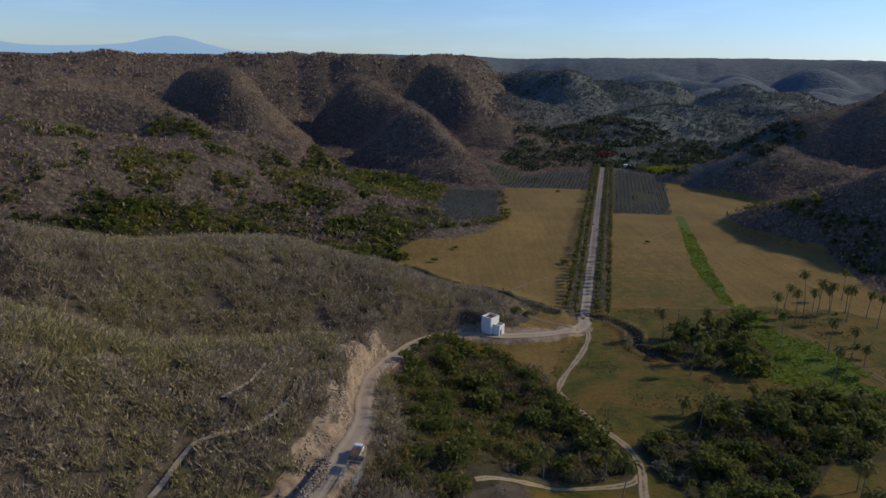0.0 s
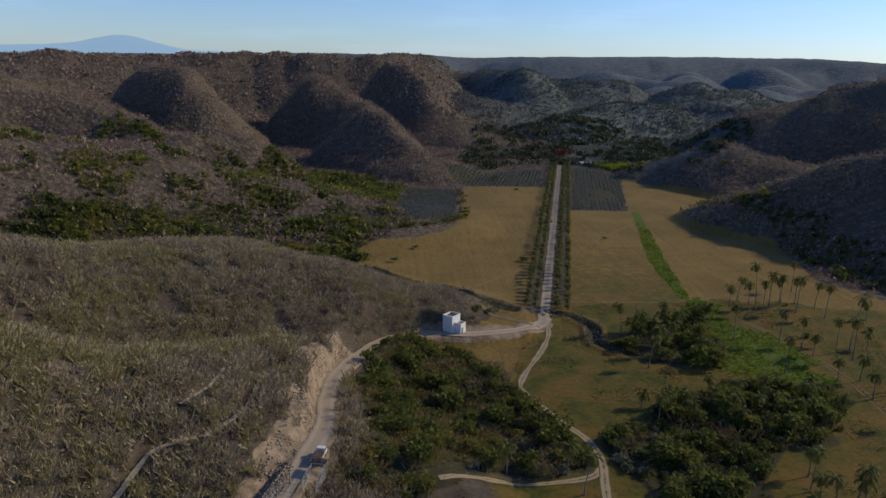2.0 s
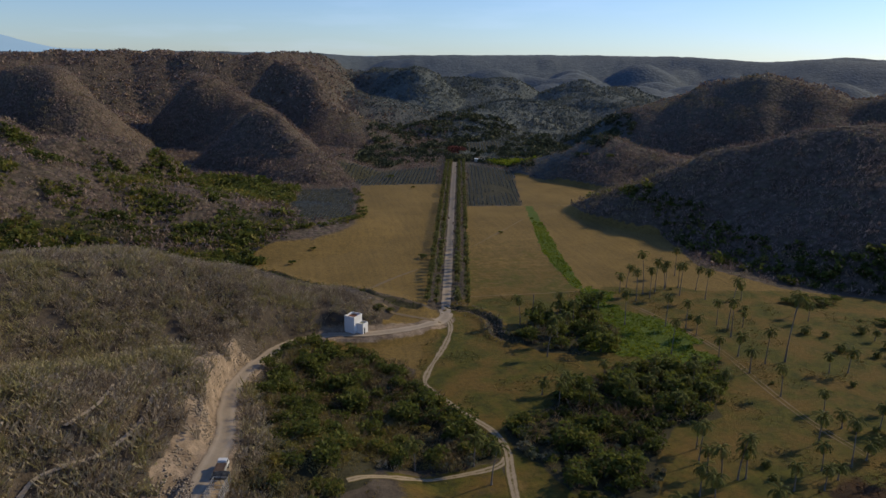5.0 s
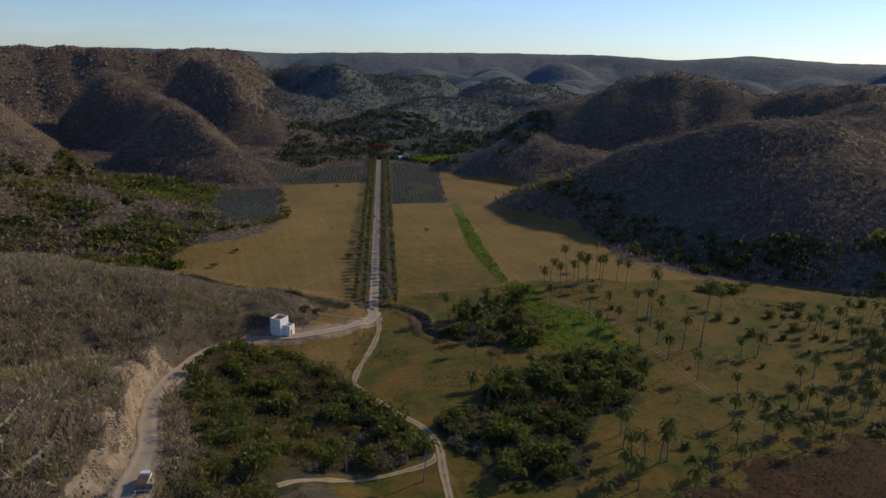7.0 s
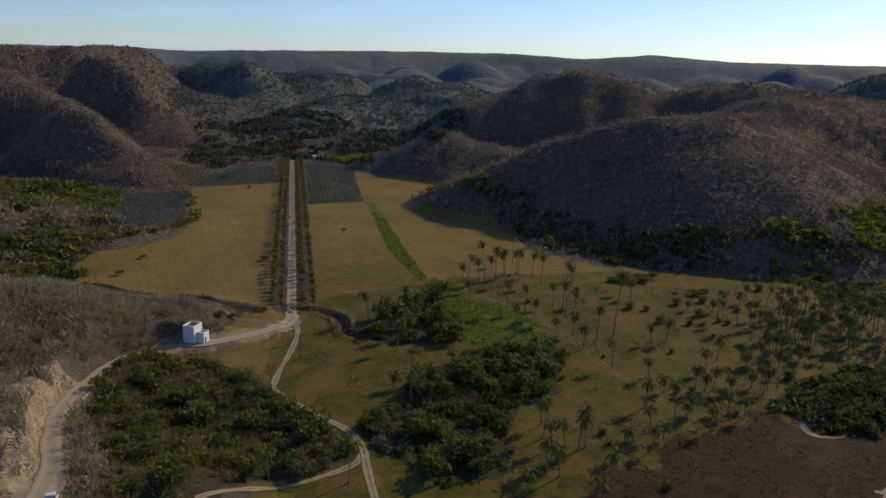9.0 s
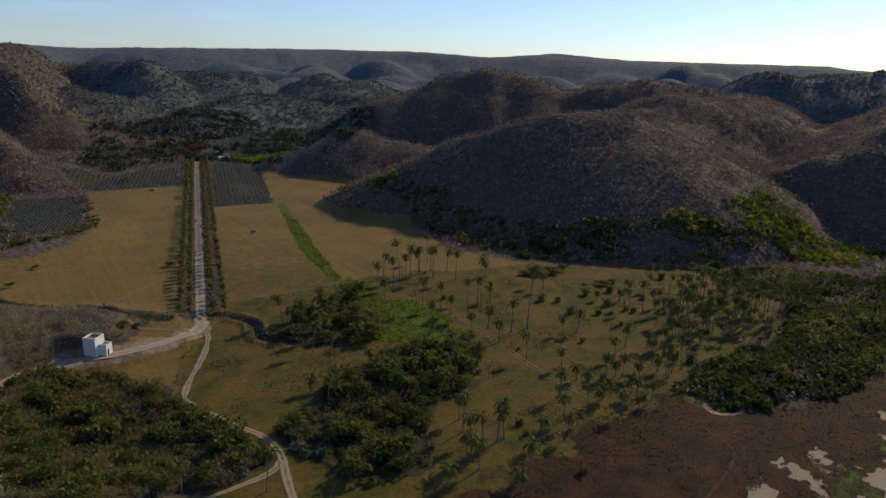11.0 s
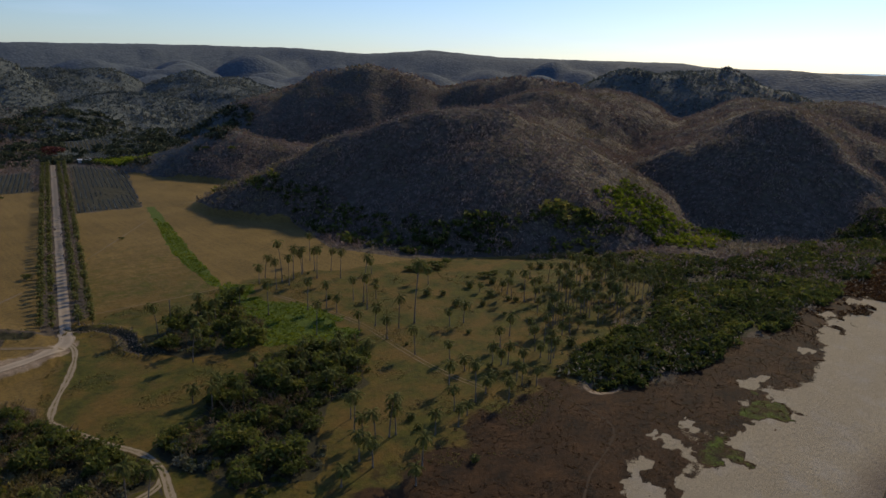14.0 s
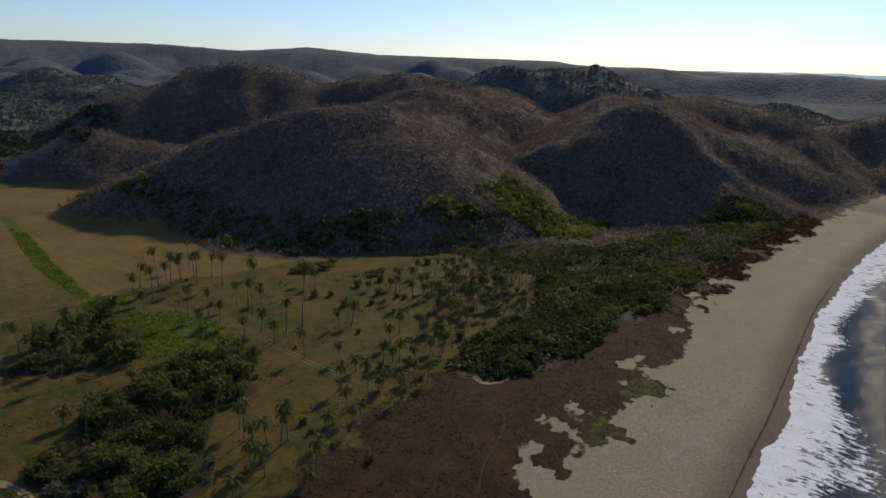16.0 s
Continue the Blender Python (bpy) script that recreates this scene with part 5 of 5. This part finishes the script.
# ---- palms ----
def palm_meshes(r, tall, fronds, length, lean):
    """Trunk and crown of one coconut palm."""
    rings, sides = 8, 7
    v, f = [], []
    for k in range(rings + 1):
        u = k / rings
        rad = 0.165 * (1 - 0.4 * u) + 0.12 * max(0, 1 - 6 * u)
        cx = lean * u * u
        for s in range(sides):
            a = 6.283 * s / sides
            v.append((cx + rad * math.cos(a), rad * math.sin(a), tall * u))
    for k in range(rings):
        for s in range(sides):
            a, b = k * sides + s, k * sides + (s + 1) % sides
            f.append((a, b, b + sides, a + sides))
    trunk = mesh_from("trunk", v, f, M_TRUNK, None, True)
    top = np.array([lean, 0, tall])
    pieces, vary = [], []
    for k in range(fronds):
        a = 2.4 * k + r.uniform(-0.3, 0.3)
        rise = 1.15 - 1.95 * k / fronds
        d = np.array([math.cos(a), math.sin(a), 0])
        side = np.array([-math.sin(a), math.cos(a), 0])
        n, pts = 7, []
        p, ang = top.copy(), rise
        ln = length * r.uniform(0.68, 0.95)
        for q in range(n + 1):
            pts.append(p.copy())
            p = p + (d * math.cos(ang) + np.array([0, 0, 1]) * math.sin(ang)) * ln / n
            ang -= r.uniform(0.22, 0.36)
        tone = r.uniform(0, 0.7) if k < fronds * 0.8 else r.uniform(0.75, 1)
        for q in range(n):
            w = 0.22 + 0.4 * math.sin(0.4 + 2.5 * q / n)
            m = (pts[q] + pts[q + 1]) / 2
            ahead = pts[q + 1] - pts[q]
            for sgn in (1, -1):
                droop = np.array([0, 0, -0.5 * w])
                pieces.append((np.array([pts[q], m, m + ahead * 0.6 + side * sgn * w + droop * r.uniform(0.6, 1.5)]), np.array([[0, 1, 2]])))
                pieces.append((np.array([m, pts[q + 1], pts[q + 1] + ahead * 0.6 + side * sgn * w * 0.95 + droop * r.uniform(0.6, 1.5)]), np.array([[0, 1, 2]])))
                vary += [tone] * 6
    cv, cf = tris_soup(pieces)
    return trunk, mesh_from("crown", cv, cf, M_PALM, vary)


def palm(name, kind, label, group):
    root = new(name)
    part_mesh("trunk", kind[0], root)
    part_mesh("crown", kind[1], root)
    return tagged(root, label, "palm", group)


# x, y and height to the crown's top of each palm
PALM_ROWS = [
    [(130, 257, 9), (136, 263, 11), (132, 246, 14), (139, 254, 19), (139, 248, 14), (145, 255, 15), (151, 258, 12), (152, 259, 13), (166, 276, 14), (158, 259, 12), (153, 249, 15), (164, 255, 11), (161, 243, 14), (115, 221, 14), (129, 217, 13), (136, 215, 11), (118, 193, 13), (136, 208, 8), (149, 216, 10), (151, 212, 20), (147, 204, 15), (176, 241, 7), (157, 212, 7), (139, 188, 9), (144, 181, 13), (152, 182, 25), (185, 220, 8), (186, 214, 8), (134, 160, 10), (135, 176, 9), (160, 172, 7), (166, 171, 9), (132, 188, 8)],
    [(91, 132, 11), (96, 124, 12), (98, 124, 9), (91, 123, 11), (90, 127, 8), (84, 120, 9), (85, 116, 9), (75, 114, 6), (94, 109, 9), (106, 118, 8), (126, 135, 9), (118, 124, 8), (113, 117, 7), (88, 104, 6), (126, 124, 13), (119, 120, 5), (136, 128, 6), (133, 118, 8), (144, 123, 7), (150, 137, 6), (77, 227, 12), (84, 226, 9), (93, 232, 11), (94, 231, 8), (77, 198, 11), (111, 236, 9), (66, 172, 6), (89, 181, 6), (73, 172, 7), (88, 163, 9), (98, 203, 8), (98, 156, 7), (99, 153, 7)],
    [(203, 184, 11), (199, 178, 10), (201, 173, 14), (214, 176, 8), (244, 201, 4), (195, 161, 7), (187, 149, 10), (200, 158, 7), (170, 152, 9), (176, 148, 7), (175, 145, 6), (215, 163, 9), (212, 157, 7), (231, 169, 16), (259, 190, 8), (242, 171, 10), (241, 167, 14), (239, 164, 12), (251, 170, 13), (230, 153, 9), (240, 158, 11), (221, 143, 12), (211, 150, 13), (220, 151, 10), (241, 154, 10), (254, 158, 9), (246, 150, 10), (238, 143, 13), (243, 144, 10), (247, 145, 13), (260, 150, 7), (259, 146, 8), (241, 137, 5)],
    [(272, 141, 10), (160, 147, 8), (152, 136, 8), (148, 139, 8), (185, 141, 6), (194, 141, 5), (180, 133, 4), (167, 130, 8), (164, 133, 6), (181, 199, 3), (176, 186, 4), (197, 200, 4), (196, 193, 5), (195, 186, 4), (176, 203, 4), (185, 180, 3), (209, 198, 4), (204, 188, 6), (226, 192, 8), (156, 133, 6), (132, 126, 6), (147, 120, 7), (145, 126, 7), (138, 141, 6), (140, 150, 7)],
    [(24, 140, 8.7), (38, 140, 9.2), (40, 132, 11), (68, 164, 9), (94, 138, 8)],
]


def grove():
    kinds = ((17, 3.9, 1.6, "tall slender coconut palm in the pasture"), (12.5, 3.8, 0.5, "coconut palm with a drooping green crown"), (10, 3.7, 1.3, "coconut palm with a leaning trunk"),
             (7, 3.6, 0.5, "short coconut palm in the pasture"), (4.2, 3.1, 0.3, "young coconut palm with a low crown"), (1.6, 2.4, 0.1, "small young palm in the pasture grass"))
    sorted_out = [[] for _ in kinds]
    for row in PALM_ROWS:
        for x, y, h in row:
            k = min(range(6), key=lambda i: abs(kinds[i][0] + 1.2 - h))
            sorted_out[k].append((x, y, h / (kinds[k][0] + 1.3)))
    x, y, _ = sprinkle(5000, 110, 320, 28, 62)
    keep = in_poly(x, y, GROVE)
    for a, b, h in zip(x[keep][30:], y[keep][30:], rng.uniform(6, 11, 5000)):
        if a > 205 and 128 < b < 185 and len(sorted_out[2]) < 52:
            sorted_out[2].append((float(a), float(b), float(h) / 11.3))
    near_thicket = [(262, 196), (275, 180), (262, 148), (232, 138), (196, 138), (176, 132), (160, 122), (170, 146), (198, 168), (232, 180)]
    keep = in_poly(x, y, near_thicket)
    for k, (a, b) in enumerate(zip(x[keep][-62:], y[keep][-62:])):
        sorted_out[1 + k % 3].append((float(a), float(b), 0.75 + 0.04 * (k % 7)))
    keep = in_poly(x, y, GROVE)
    sorted_out[3] += [(88, 160, 0.8), (95, 166, 0.9), (101, 172, 0.85), (106, 163, 0.9), (112, 170, 1.0), (117, 177, 0.9), (104, 178, 0.9), (95, 176, 0.8), (110, 158, 0.8), (120, 167, 0.85), (72, 168, 0.9), (76, 162, 0.9), (84, 208, 1.3), (90, 215, 1.2), (97, 226, 1.2)]
    sorted_out[5] += [(float(a), float(b), float(rng.uniform(0.5, 1.0))) for a, b in zip(x[keep][:26], y[keep][:26])]
    for (tall, ln, lean, label), places in zip(kinds, sorted_out):
        stand(palm("coconut_palm", palm_meshes(tr, tall, 20, ln, lean), label, "coconut grove"), places)


grove()


def bare_pole():
    root = new("dead_palm_trunk")
    root.matrix_basis = pose(82, 228, 0)
    bm = bmesh.new()
    bmesh.ops.create_cone(bm, cap_ends=True, segments=8, radius1=0.22, radius2=0.14, depth=11, matrix=Matrix.Translation((0, 0, 5.5)))
    part("trunk", bm, M_TRUNK, root)
    tagged(root, "bare dead palm trunk without its crown", "palm")


bare_pole()


# ---- the avenue's young palms ----
def avenue():
    root = palm("avenue_palm", palm_meshes(tr, 3.2, 14, 2.6, 0.1), "young palm in a row along the avenue", "avenue palms")
    dx, dy = AVENUE[1][0] - AVENUE[0][0], AVENUE[1][1] - AVENUE[0][1]
    n = math.hypot(dx, dy)
    dx, dy = dx / n, dy / n
    places = []
    for side in (-7.4, -3.9, 4.3, 8.4):
        for k in range(int(n / 5.2)):
            s = 8 + 5.2 * k + float(rng.uniform(-0.5, 0.5))
            if s < n and rng.uniform(0, 1) > 0.07:
                places.append((AVENUE[0][0] + dx * s + dy * side, AVENUE[0][1] + dy * s - dx * side, float(rng.uniform(0.85, 1.3))))
    stand(root, places)


avenue()


# ---- agave rows ----
def agaves():
    out = []
    for k in range(9):
        a, rise = 2.4 * k, 0.45 + 0.09 * k
        d = np.array([math.cos(a) * math.cos(rise), math.sin(a) * math.cos(rise), math.sin(rise)])
        s = np.array([-math.sin(a), math.cos(a), 0]) * 0.13
        out.append((np.array([-s, s, d * 1.0]), np.array([[0, 1, 2]])))
    shape = [tris_soup(out)]
    for poly, turn, gap in zip(AGAVE_FIELDS, (13, 13, 100, 100, 13), (3.0, 3.0, 3.2, 3.6, 3.6)):
        a = radians(90 - turn)
        c, s = math.cos(a), math.sin(a)
        u, v = np.meshgrid(np.arange(-180, 180, 1.8), np.arange(-180, 180, gap))
        v = v + 1.2 * (fbm(u, v, 40, 55) - 0.5)
        cx, cy = np.mean(poly, axis=0)
        x, y = (cx + u * c - v * s).ravel(), (cy + u * s + v * c).ravel()
        keep = (inside(x, y, poly, 1.0, 3.0) > 0.5) & (rng.uniform(0, 1, len(x)) > 0.06) & (fbm(x, y, 25, 57) > 0.3)
        x, y = x[keep] + rng.normal(0, 0.15, keep.sum()), y[keep] + rng.normal(0, 0.15, keep.sum())
        scatter("agave_rows", shape, np.stack([x, y, height(x, y)], -1), rng.uniform(0.9, 1.6, len(x)), M_AGAVE, "rows of blue-grey agave plants on bare soil", "agave")


agaves()

# ---- the white house ----
M_ROOF = two_tone("red_roof", (0.16, 0.07, 0.045), (0.26, 0.12, 0.08), 0.8, 6.0, 0.9)
M_DARK = two_tone("dark_opening", (0.02, 0.02, 0.02), (0.035, 0.035, 0.035), 1.0, 5.0, 0.6)


def hollow(bm, w, d, h, t=0.2, openings=()):
    """Four walls round a room, standing higher than the roof as a parapet; openings (x0, x1, z0, z1) in the front wall."""
    xs = sorted({0, w, *[v for o in openings for v in o[:2]]})
    zs = sorted({-1.2, h, *[v for o in openings for v in o[2:]]})
    for x0, x1 in zip(xs, xs[1:]):
        for z0, z1 in zip(zs, zs[1:]):
            if not any(o[0] <= x0 and x1 <= o[1] and o[2] <= z0 and z1 <= o[3] for o in openings):
                box_bm(bm, x0, 0, z0, x1, t, z1)
    box_bm(bm, 0, d - t, -1.2, w, d, h)
    box_bm(bm, 0, t, -1.2, t, d - t, h)
    box_bm(bm, w - t, t, -1.2, w, d - t, h)
    bmesh.ops.remove_doubles(bm, verts=bm.verts, dist=0.001)


def house():
    root = new("house")
    root.matrix_basis = pose(16.7, 219.9, 2.75, 0, 0, 50)
    # main block: its near corner at the origin, one wall along x, one along y
    bm = bmesh.new()
    hollow(bm, 4.6, 4.0, 5.9, 0.22)
    part("wall", bm, M_WHITE, root, "tall white plastered walls with a parapet")
    bm = bmesh.new()
    box_bm(bm, 0.22, 0.22, 5.0, 4.38, 3.78, 5.25)
    part("roof", bm, M_ROOF, root, "flat brick-red roof")
    annex = new("annex")
    annex.parent = root
    annex.matrix_basis = pose(1.35, -2.6, 0)
    bm = bmesh.new()
    hollow(bm, 2.9, 2.58, 3.6, 0.18, ((0.5, 1.3, 0.0, 2.1),))
    part("wall", bm, M_WHITE, annex)
    bm = bmesh.new()
    box_bm(bm, 0.18, 0.18, 3.1, 2.72, 2.4, 3.25)
    part("roof", bm, M_AGED, annex, "grey-green stained flat roof")
    bm = bmesh.new()
    box_bm(bm, 0.5, 0.08, 0.0, 1.3, 0.13, 2.1)
    part("door", bm, M_DARK, annex, "dark open doorway")
    bm = bmesh.new()
    box_bm(bm, 2.9, 0.7, 1.0, 2.94, 1.7, 2.2)
    part("window", bm, M_DARK, annex, "dark window opening")
    bm = bmesh.new()
    box_bm(bm, 0.3, -0.9, -1.0, 2.6, 0.0, 0.06)
    part("step", bm, M_ROAD, annex)
    tagged(root, "small white plastered flat-roofed house beside the road", "house")


M_AGED = two_tone("aged_concrete", (0.2, 0.21, 0.16), (0.34, 0.34, 0.28), 1.2, 6.0, 0.9)
house()

# ---- the truck, the gate frames and the rubble by the cutting ----
M_CAR = two_tone("white_paint", (0.66, 0.66, 0.65), (0.74, 0.74, 0.73), 1.0, 8.0, 0.35)
M_GLASS = two_tone("dark_glass", (0.015, 0.017, 0.02), (0.03, 0.034, 0.04), 1.0, 4.0, 0.1)
M_TYRE = two_tone("tyre", (0.015, 0.015, 0.015), (0.03, 0.03, 0.03), 4.0, 20.0, 0.9)
M_STEEL = two_tone("steel", (0.28, 0.27, 0.26), (0.4, 0.39, 0.37), 2.0, 12.0, 0.55)
M_CARGO = two_tone("brown_cargo", (0.06, 0.04, 0.03), (0.14, 0.095, 0.07), 1.2, 7.0, 0.9, 0.4)


def truck():
    """A flatbed truck with a white cab, facing up the road."""
    root = new("truck")
    root.matrix_basis = pose(-16.2, 124.2, 13.95, 0, 0, -8)
    bm = bmesh.new()
    box_bm(bm, -0.95, 0.9, 0.55, 0.95, 2.6, 1.3)
    box_bm(bm, -0.88, 0.9, 1.3, 0.88, 2.0, 2.05)
    bmesh.ops.bevel(bm, geom=bm.edges[:], offset=0.08, segments=2, affect="EDGES")
    cab = part("cab", bm, M_CAR, root, "white painted cab")
    bm = bmesh.new()
    box_bm(bm, -0.78, 2.0, 1.38, 0.78, 2.04, 1.95)
    part("windscreen", bm, M_GLASS, cab, "dark windscreen")
    for s in (-1, 1):
        bm = bmesh.new()
        box_bm(bm, s * 0.885, 1.05, 1.4, s * 0.91, 1.85, 1.9)
        part("side_window", bm, M_GLASS, cab)
        bm = bmesh.new()
        box_bm(bm, s * 0.5, 2.6, 0.8, s * 0.85, 2.64, 1.0)
        part("headlight", bm, M_GLASS, cab)
    bm = bmesh.new()
    box_bm(bm, -1.0, -2.8, 0.75, 1.0, 0.75, 0.95)
    box_bm(bm, -1.0, -2.8, 0.95, -0.94, 0.75, 1.6)
    box_bm(bm, 0.94, -2.8, 0.95, 1.0, 0.75, 1.6)
    box_bm(bm, -0.94, 0.69, 0.95, 0.94, 0.75, 1.7)
    part("bed", bm, M_STEEL, root)
    bm = bmesh.new()
    box_bm(bm, -0.9, -2.5, 0.95, 0.9, 0.6, 1.75)
    bmesh.ops.subdivide_edges(bm, edges=bm.edges[:], cuts=4, use_grid_fill=True)
    for v in bm.verts:
        v.co += Vector((noise.noise(v.co * 2), noise.noise(v.co * 2 + Vector((5, 0, 0))), noise.noise(v.co * 2 + Vector((0, 7, 0))))) * 0.14
    part("load", bm, M_CARGO, root, "brown load under a dark cover")
    for s in (-0.88, 0.88):
        for y in (1.7, -1.7):
            bm = bmesh.new()
            bmesh.ops.create_cone(bm, cap_ends=True, segments=16, radius1=0.42, radius2=0.42, depth=0.26, matrix=Matrix.Translation((s, y, 0.42)) @ Matrix.Rotation(radians(90), 4, "Y"))
            wheel = part("wheel", bm, M_TYRE, root)
            bm = bmesh.new()
            bmesh.ops.create_cone(bm, cap_ends=True, segments=12, radius1=0.2, radius2=0.2, depth=0.3, matrix=Matrix.Translation((s, y, 0.42)) @ Matrix.Rotation(radians(90), 4, "Y"))
            part("rim", bm, M_STEEL, wheel)
    tagged(root, "flatbed truck with a white cab and dark load", "truck")


def bar(bm, p, q, r=0.05):
    d = Vector(q) - Vector(p)
    m = Matrix.Translation((Vector(p) + Vector(q)) / 2) @ d.to_track_quat("Z", "Y").to_matrix().to_4x4()
    bmesh.ops.create_cone(bm, cap_ends=True, segments=6, radius1=r, radius2=r, depth=d.length, matrix=m)


def frames():
    """A cage of welded bars beside the road, and a gate standing on it."""
    root = new("steel_frame")
    root.matrix_basis = pose(-16.2, 115.5, 14.1, 0, 0, -12)
    for x in (-1.3, 1.3):
        for y in (-2.6, 0, 2.6):
            bm = bmesh.new()
            bar(bm, (x, y, -0.3), (x, y, 2.8), 0.06)
            part("post", bm, M_STEEL, root)
        for z in (0.4, 1.0, 1.6, 2.2, 2.75):
            bm = bmesh.new()
            bar(bm, (x, -2.7, z), (x, 2.7, z))
            part("rail", bm, M_STEEL, root)
    for y in (-2.6, -1.3, 0, 1.3, 2.6):
        bm = bmesh.new()
        bar(bm, (-1.4, y, 2.8), (1.4, y, 2.8))
        part("crossbar", bm, M_STEEL, root)
    tagged(root, "cage of welded grey steel bars beside the road", "frame")
    sheet = new("tarpaulin")
    sheet.matrix_basis = pose(-15.8, 119.6, 14.1, 0, 0, -12)
    bm = bmesh.new()
    bmesh.ops.create_grid(bm, x_segments=8, y_segments=8, size=1.5, matrix=Matrix.Translation((0, 0, 2.3)))
    for v in bm.verts:
        v.co.z += 0.25 * noise.noise(v.co * 1.2) - 0.06 * (v.co.x ** 2 + v.co.y ** 2)
    bmesh.ops.solidify(bm, geom=bm.faces[:], thickness=0.04)
    part("cover", bm, M_DARK, sheet)
    for x, y in ((-1.3, -1.3), (1.3, -1.3), (-1.3, 1.3), (1.3, 1.3)):
        bm = bmesh.new()
        bar(bm, (x, y, -0.3), (x, y, 2.1))
        part("post", bm, M_STEEL, sheet)
    tagged(sheet, "black tarpaulin stretched over four posts", "shelter")
    gate = new("metal_gate")
    gate.matrix_basis = pose(-21.5, 113.5, 14.55, 0, 0, 70)
    for x in (-2.4, 0, 2.4):
        bm = bmesh.new()
        bar(bm, (x, 0, -0.3), (x, 0, 2.0), 0.06)
        part("post", bm, M_CARGO, gate)
    for z in (0.3, 0.85, 1.4, 1.95):
        bm = bmesh.new()
        bar(bm, (-2.5, 0, z), (2.5, 0, z))
        part("rail", bm, M_CARGO, gate)
    tagged(gate, "open barred metal gate across the dirt road", "gate")


M_STONE = leafy("rubble_stone", (0.17, 0.135, 0.1), (0.27, 0.22, 0.165), (0.34, 0.285, 0.22))


def rubble():
    """Broken stone heaped at the foot of the cutting."""
    r = np.random.default_rng(11)
    shapes = []
    for _ in range(4):
        bm = bmesh.new()
        bmesh.ops.create_icosphere(bm, subdivisions=1, radius=0.5)
        v = np.array([v.co[:] for v in bm.verts]) * r.uniform(0.6, 1.2, (len(bm.verts), 1)) * np.array([1, 0.8, 0.7])
        f = np.array([[w.index for w in f.verts] for f in bm.faces])
        bm.free()
        shapes.append((v, f))
    for cx, cy, wide, n in ((-24.5, 113, 2.2, 220), (-22.6, 119, 1.8, 160), (-22.4, 147, 1.8, 190), (-13, 112, 2.0, 120), (-23.2, 152, 1.0, 60)):
        x, y = cx + r.normal(0, wide * 0.5, n), cy + r.normal(0, wide, n)
        scatter("rubble", shapes, np.stack([x, y, height(x, y) + 0.1], -1), r.uniform(0.2, 0.75, n), M_STONE, "heap of broken grey stone beside the road", "rubble")
    # loose stones and clods all over the raw bank above the road
    pts = np.array(CUT_ROAD)
    pts = pts[(pts[:, 1] > 100) & (pts[:, 1] < 206)]
    i, u = r.integers(0, len(pts) - 1, 2400), r.uniform(0, 1, 2400)[:, None]
    p = pts[i] * (1 - u) + pts[i + 1] * u
    x, y = p[:, 0] - r.uniform(2.5, 8.0, 2400), p[:, 1] + r.uniform(-1, 1, 2400)
    keep = (to_line(x, y, CUT_ROAD, 9)[0] > 2.5) & (fbm(x, y, 5, 45, 3) > 0.47)
    x, y = x[keep], y[keep]
    scatter("bank_stones", shapes, np.stack([x, y, height(x, y)], -1), r.uniform(0.2, 0.95, len(x)) ** 1.5, M_STONE, "loose stones and clods on the raw bank", "stones", None, np.clip(fbm(x, y, 8, 46) + r.normal(0, 0.25, len(x)) - 0.1, 0, 1))


truck()
frames()
rubble()


# ---- the farm at the end of the avenue ----
def farm():
    root = new("shed")
    root.matrix_basis = pose(170, 664, 0, 0, 0, -13)
    bm = bmesh.new()
    hollow(bm, 12, 5, 2.8, 0.2)
    part("wall", bm, M_WHITE, root)
    bm = bmesh.new()
    box_bm(bm, -0.4, -0.4, 2.82, 12.4, 5.4, 3.0)
    part("roof", bm, M_CAR, root, "pale sheet roof")
    tagged(root, "low white farm shed by the agave field", "shed")
    x, y, _ = sprinkle(3500, 590, 690, 14, 21)
    hedge = [(178, 655), (196, 612), (232, 622), (240, 650), (205, 668)]
    keep = in_poly(x, y, hedge)
    x, y = x[keep], y[keep]
    scatter("hedge", BUSH_MID, np.stack([x, y, height(x, y)], -1), rng.uniform(3.5, 6.0, len(x)), M_LUSH, "bright yellow-green hedge beside the agave field", "hedge", None, rng.uniform(0.2, 0.9, len(x)))


farm()
